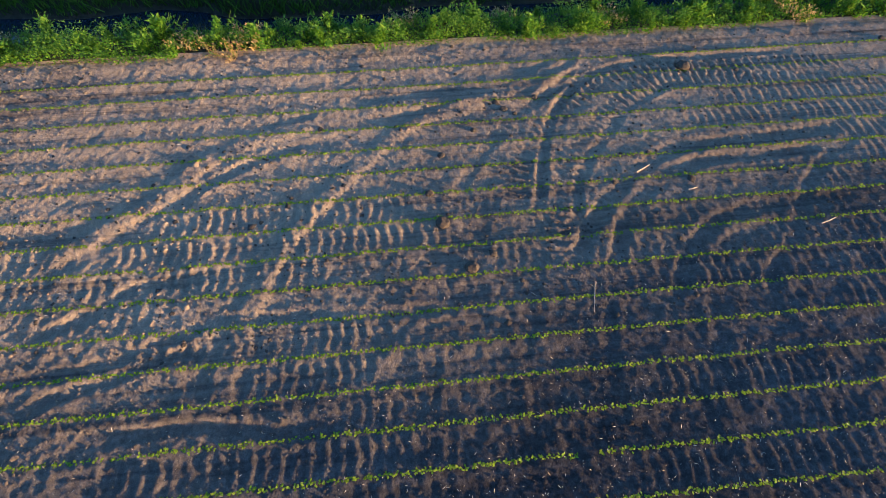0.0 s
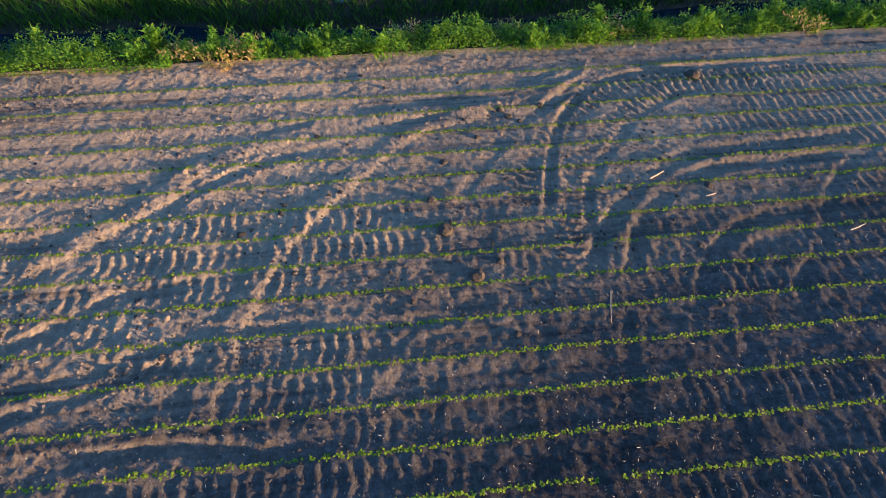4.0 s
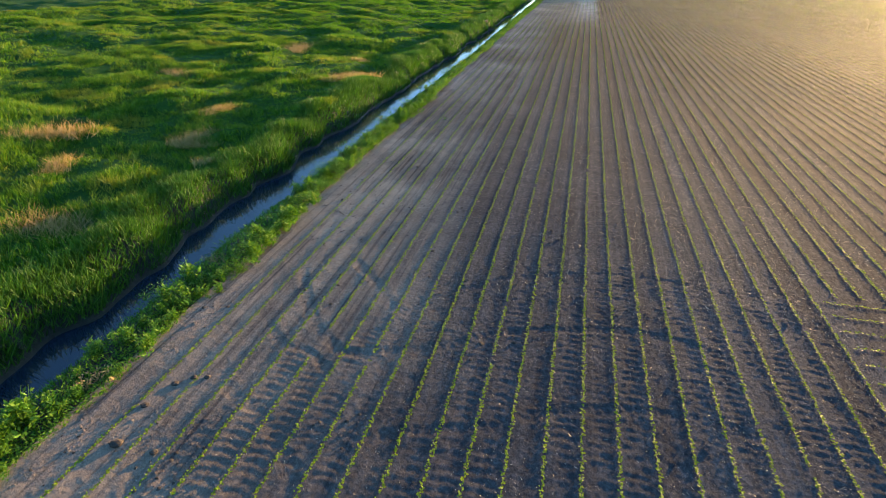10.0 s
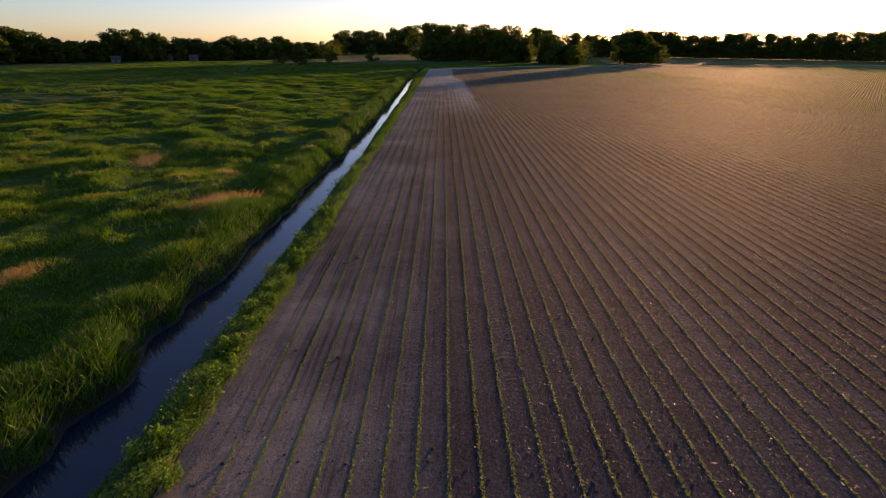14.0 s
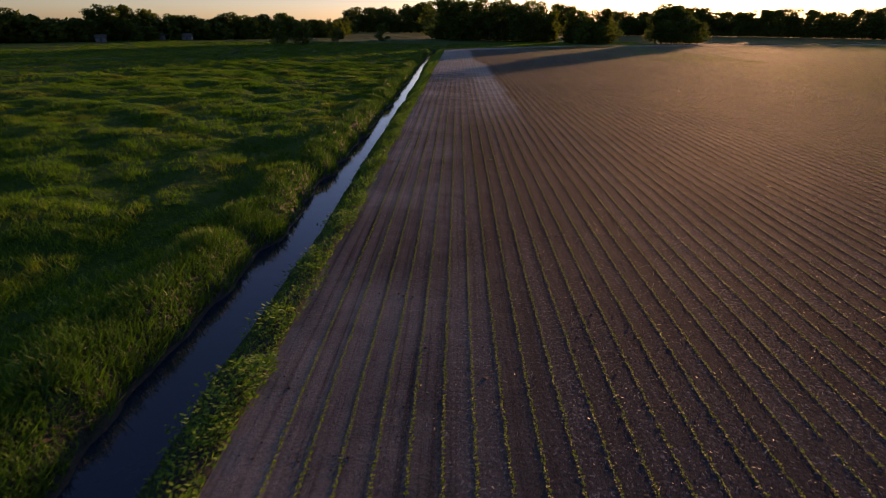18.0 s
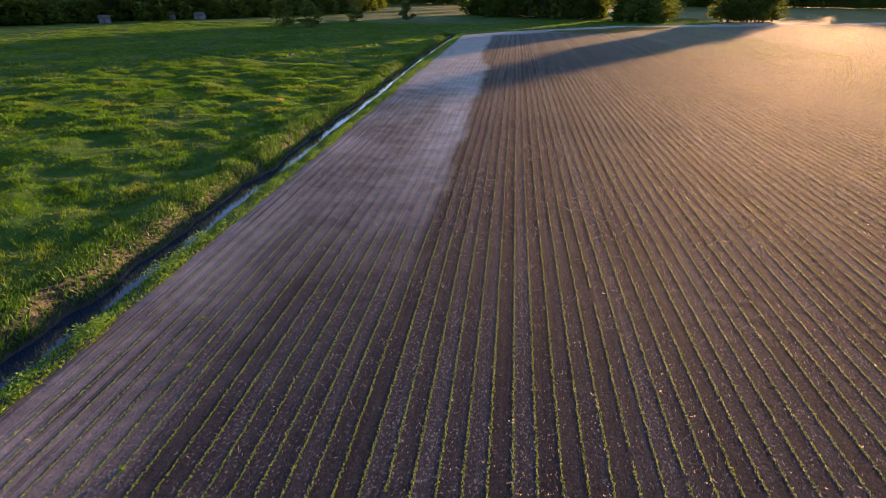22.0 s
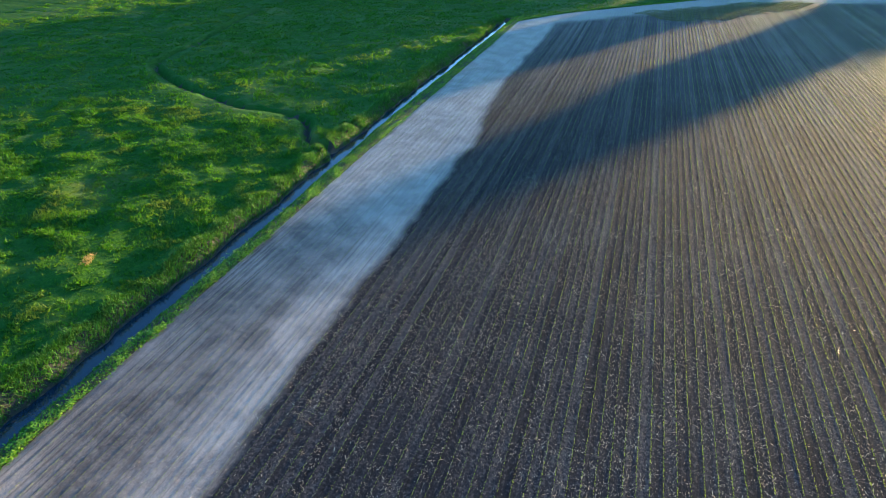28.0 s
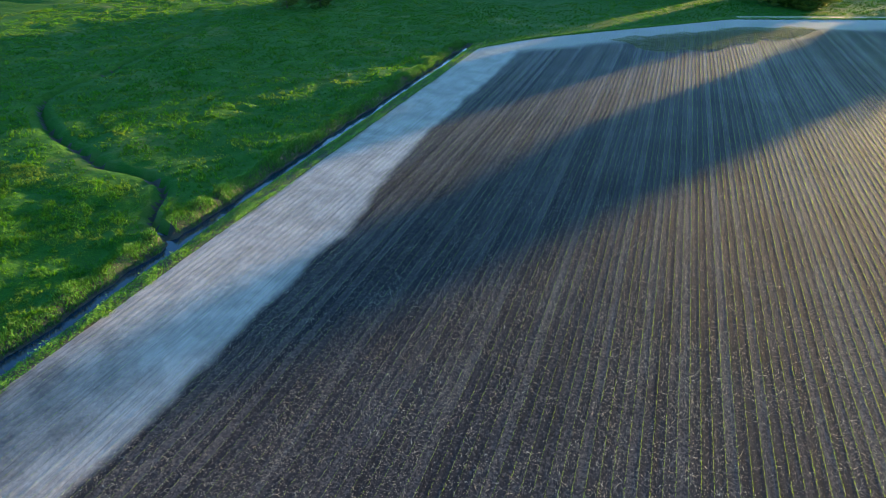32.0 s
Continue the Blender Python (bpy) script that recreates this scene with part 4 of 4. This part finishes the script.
tufts = [straw_tuft_mesh(s) for s in (3, 4, 5)]
for i, (x, y, s) in enumerate([(-11.9, 25.4, 1.0), (-21.5, 34.8, 1.3), (-13.8, 36.9, 0.8), (-17.0, 31.1, 0.7), (-25.6, 51.9, 1.0), (-10.9, 54.3, 1.0), (-11.4, 52.1, 0.8),
                               (-22.4, 67.3, 1.2), (-13.5, 61.7, 0.7), (-13.3, 36.2, 0.7), (-9.9, 33.4, 0.6), (-15.2, 41.6, 0.7), (-17.0, 151.4, 0.5)]):
    ob = new("dry_grass_tuft", tufts[i % 3])
    ob.matrix_world = pose(x, y, float(land(np.array([x]), np.array([y]))[0]), 0, 0, 40 * i) @ Matrix.Scale(1.5 * s, 4)
    tagged(ob, "flattened straw-coloured dry grass tuft in the meadow", "grass tuft", "dry tufts in the meadow")


# ---- trees round the fields ----
def make_tree(seed, height, spread):
    r = np.random.default_rng(seed)
    tree = new("tree")
    bm = bmesh.new()
    top = height * 0.55
    cone_between(bm, (0, 0, -0.05), (0.02, 0.01, top), height * 0.026, height * 0.010)
    blobs = []
    for i in range(22):
        a, z = r.uniform(0, 2 * np.pi), (r.uniform(0.10, 0.90) if i else 0.88)
        rad = spread * height * r.uniform(0.2, 0.9) * math.sin(math.pi * min(0.95, 0.25 + z * 0.72)) ** 0.7
        p = (rad * math.cos(a), rad * math.sin(a), z * height)
        blobs.append((*p, height * r.uniform(0.10, 0.17)))
        if 2 < i < 10:
            cone_between(bm, (0.0, 0.0, height * (0.10 + 0.04 * i)), p, height * 0.009, height * 0.003, 5)
    me = bpy.data.meshes.new("trunk")
    bm.to_mesh(me)
    bm.free()
    me.materials.append(BARK)
    trunk = new("trunk", me)
    trunk.parent = tree
    blobs = np.array(blobs)
    n = 2600
    k = r.integers(0, len(blobs), n)
    d = r.normal(0, 1, (n, 3))
    d /= np.linalg.norm(d, axis=1)[:, None]
    c = blobs[k, :3] + d * (blobs[k, 3] * r.uniform(0.35, 1.05, n) ** 0.5)[:, None] * np.array([1.15, 1.15, 0.85])
    v, fc = leaf_quads(c, height * 0.060 * r.uniform(0.6, 1.4, n), height * 0.053, 0.6, r)
    crown = new("crown", mesh_from("crown", v, fc, FOLIAGE))
    crown.parent = tree
    return tagged(tree, "dark green leafy broadleaf tree in the far treeline", "tree", "treeline round the fields")


kinds = [make_tree(11, 1.0, 0.40), make_tree(12, 1.0, 0.46), make_tree(13, 1.0, 0.36), make_tree(14, 1.0, 0.42), make_tree(15, 1.0, 0.5)]
# skyline: bearing east of the field's long axis, and how high the wood rises above the eye there, in degrees
SKY = [(-60, 1.2), (-44, 1.3), (-37.5, 1.26), (-35.5, 0.7), (-34, 0.2), (-31.5, 0.25), (-30.5, 1.24), (-28.5, 1.38), (-28, 0.5), (-27, 1.1), (-26, 0.66), (-24.3, 0.6), (-22, 0.26), (-20.5, 0.86),
       (-19, 0.54), (-16, 0.83), (-14.6, 0.31), (-10.9, 0.36), (-10, 1.4), (-7, 1.5), (-5.5, 1.14), (-4.4, 1.76), (-0.6, 2.2), (1.6, 1.83), (3.7, 2.15), (6.4, 1.47), (7.2, 1.9), (10, 1.65),
       (11.5, 1.0), (14.3, 1.42), (15.8, 1.1), (20.6, 1.6), (24.4, 1.2), (29.4, 1.55), (32, 1.0), (33, 1.5), (60, 1.3)]
WOOD_EDGE = [(-60, 330), (-40, 320), (-30, 345), (-22, 370), (-13, 430), (-11, 470), (-9.6, 700), (-2.6, 700), (-1.4, 400), (13.6, 345), (14.8, 640), (20, 700), (45, 640), (60, 600)]


def wood_edge(bearing):
    """Distance of the wood, with a gap added where low sun stripes the meadow."""
    d = float(np.interp(bearing, *zip(*WOOD_EDGE)))
    return 640.0 if -134 < d * math.sin(radians(bearing) - SUN_AZ) - 17.6 < -122 else d


def plant_tree(bearing, d, rise, count, wide=1.0):
    """A tree at a bearing and distance from the middle of the flight, so tall that it rises that many degrees over the eye."""
    b = radians(bearing)
    h = 9.4 + d * math.tan(radians(rise))
    m = pose(0.5 + d * math.sin(b), 39 + d * math.cos(b), -0.1, 0, 0, random.uniform(0, 360))
    w = h * wide
    copy_thing(kinds[count % 5], m @ Matrix.Diagonal((w * random.uniform(0.9, 1.15), w * random.uniform(0.9, 1.15), h, 1)))
    return h


bearing, i = -56.0, 0
while bearing < 54:
    d0 = wood_edge(bearing)
    e0 = float(np.interp(bearing, *zip(*SKY)))
    e0 += 0.18 if -1.4 < bearing < 13.6 else 0.0
    h0 = plant_tree(bearing, d0 + random.uniform(-5, 5), e0 + random.uniform(-0.12, 0.06), i)
    i += 1
    bearing += math.degrees(h0 * 0.30 / d0)


def understory():
    """Bushes and young trees that close the wood at its foot."""
    r = np.random.default_rng(31)
    parts = []
    for bb in np.arange(-58, 58, 0.28):
        d0, e0 = wood_edge(bb), float(np.interp(bb, *zip(*SKY)))
        h = (9.4 + d0 * math.tan(radians(e0))) * r.uniform(0.45, 0.95)
        d = d0 + r.uniform(-9, 16)
        b = radians(bb + r.uniform(-0.2, 0.2))
        n = 200 if bb < -12 else 380
        q = r.normal(0, 1, (n, 3))
        q /= np.linalg.norm(q, axis=1)[:, None]
        q *= (r.uniform(0.3, 1.0, n) ** 0.4)[:, None]
        q[:, 2] = np.abs(q[:, 2]) * h
        q[:, :2] *= 0.42 * h
        parts.append(q + np.array([0.5 + d * math.sin(b), 39 + d * math.cos(b), 0.0]))
    c = np.vstack(parts)
    v, fc = leaf_quads(c, 2.3 * r.uniform(0.6, 1.4, len(c)), 1.9, 0.6, r)
    tagged(new("woodland_understory", mesh_from("woodland_understory", v, fc, FOLIAGE)), "dense dark bushes at the foot of the treeline", "bushes", kind="stuff")


understory()
# a clump that stands forward at the end of the field
random.seed(4)
# low trees at its right are added to slant the shadow's edge
for b, rise in ((18.03, 1.45), (18.55, 1.8), (18.99, 1.75), (19.43, 1.6), (19.65, 1.45), (19.86, 1.25), (20.13, 1.0), (20.39, 0.8), (20.92, 0.55), (21.53, 0.4)):
    plant_tree(b, 370 + random.uniform(-8, 8), rise, i)
    i += 1
# single trees out in the meadow
for x, y, h in ((-78, 308, 10.5), (-68, 312, 10.0), (-60, 352, 7.5), (-40, 372, 9.0)):
    copy_thing(kinds[i % 5], pose(x, y, 0, 0, 0, 70 * i) @ Matrix.Diagonal((h * 1.15, h * 1.15, h, 1)))
    i += 1
for j, kd in enumerate(kinds):
    b = radians(57 + 2 * j)
    kd.matrix_world = pose(560 * math.sin(b), 39 + 560 * math.cos(b), -0.1, 0, 0, 50 * j) @ Matrix.Scale(21 + j, 4)


# ---- small pale outbuildings at the foot of the far trees ----
def shed(x, y, w, d, h, turn, wall_mat, label):
    ob = new("shed")
    bm = bmesh.new()
    bmesh.ops.create_cube(bm, size=1.0, matrix=Matrix.Translation((0, 0, h / 2)) @ Matrix.Diagonal((w, d, h, 1)))
    for sx in (-1, 1):
        a, b = bm.verts.new((sx * w / 2, -d / 2, h)), bm.verts.new((sx * w / 2, d / 2, h))
        bm.faces.new((a, b, bm.verts.new((sx * w / 2, 0, h + 0.35 * d))))
    shed_part("wall", bm, wall_mat, ob)
    bm = bmesh.new()
    for sy in (-1, 1):
        q = Matrix.Translation((0, sy * d * 0.27, h + 0.17 * d)) @ Matrix.Rotation(-sy * math.atan(0.7), 4, 'X') @ Matrix.Diagonal((w * 1.08, d * 0.68, 0.12, 1))
        bmesh.ops.create_cube(bm, size=1.0, matrix=q)
    shed_part("roof", bm, BARK, ob)
    bm = bmesh.new()
    bmesh.ops.create_cube(bm, size=1.0, matrix=Matrix.Translation((0, -d / 2 - 0.03, 1.0)) @ Matrix.Diagonal((1.0, 0.06, 2.0, 1)))
    shed_part("door", bm, BARK, ob)
    ob.matrix_world = pose(x, y, -0.05, 0, 0, turn)
    tagged(ob, label, "shed", "outbuildings by the far trees")


def shed_part(name, bm, mat, parent):
    me = bpy.data.meshes.new(name)
    bm.to_mesh(me)
    bm.free()
    me.materials.append(mat)
    new(name, me).parent = parent


BOARDS = plain_material("weathered_boards", [(0.3, (0.10, 0.10, 0.10)), (0.7, (0.16, 0.16, 0.16))], 1.2, 0.8)
for x, y, w, d, h, turn in ((-169, 327, 4.5, 3.5, 2.2, 30), (-166, 354, 5.0, 3.5, 2.2, 20), (-154, 355, 3.5, 3.5, 3.0, 40), (-143, 362, 4.5, 4.0, 2.3, 10)):
    shed(x, y, w, d, h, turn, BOARDS, "small grey weathered shed with a dark roof by trees")


# ---- the worn track along the far end of the field ----
ex = np.linspace(58, 150, 60)
v, fcs = ribbon(np.stack([ex, field_end(ex) + 2.5], -1), 2.4, 0.06)
tagged(new("farm_track", mesh_from("farm_track", v, fcs, TRACK)), "pale worn farm track along the end of the field", "track", kind="structure")


# ---- clods and sticks on the soil ----
def clod(x, y, size, seed):
    bm = bmesh.new()
    bmesh.ops.create_icosphere(bm, subdivisions=2, radius=size)
    for vert in bm.verts:
        p = vert.co
        vert.co = p * (1 + 0.38 * noise.noise(p * (2.2 / size) + Vector((seed * 3.1, 0, 0))))
        vert.co.z *= 0.5
    me = bpy.data.meshes.new("soil_clod")
    bm.to_mesh(me)
    bm.free()
    me.materials.append(CLOD)
    ob = new("soil_clod", me)
    ob.matrix_world = pose(x, y, height_at(x, y) + size * 0.15, 0, 0, seed * 47)
    tagged(ob, "dark crumbly clod of damp soil on the field", "soil clod", "clods on the field")


for i, (x, y, size) in enumerate([(3.2, 0.9, 0.16), (2.3, 0.7, 0.10), (4.4, 1.4, 0.15), (-0.4, 2.9, 0.10), (-0.2, 3.15, 0.07), (0.3, 2.0, 0.08), (-1.65, 8.2, 0.20), (-0.8, 3.8, 0.09), (1.1, 1.1, 0.09),
                                  (-1.9, 17.3, 0.13), (-2.1, 18.4, 0.09), (-1.9, 19.2, 0.09), (-1.6, 19.5, 0.08), (-1.3, 19.6, 0.08), (-1.0, 17.3, 0.08), (4.1, 1.9, 0.09), (-2.4, 14.6, 0.1)]):
    clod(x, y, size, i + 1)


def stick(a, b, r):
    bm = bmesh.new()
    pts = [Vector((*a, height_at(*a) + r)), Vector((*b, height_at(*b) + r))]
    mid = (pts[0] + pts[1]) / 2 + Vector((0.02, -0.015, 0.012))
    mid.z = max(mid.z, height_at(mid.x, mid.y) + r)
    cone_between(bm, pts[0], mid, r, r * 0.9, 7)
    cone_between(bm, mid, pts[1], r * 0.9, r * 0.6, 7)
    me = bpy.data.meshes.new("stick")
    bm.to_mesh(me)
    bm.free()
    me.materials.append(WOOD)
    tagged(new("stick", me), "pale dry stalk lying on the soil", "stick", "stalks on the field")


for a, b, r in (((2.1, 5.7), (1.88, 6.1), 0.02), ((4.0, 9.4), (3.88, 9.8), 0.015), ((5.0, 3.9), (5.7, 3.7), 0.009), ((2.75, 6.75), (2.7, 7.0), 0.015)):
    stick(a, b, r)
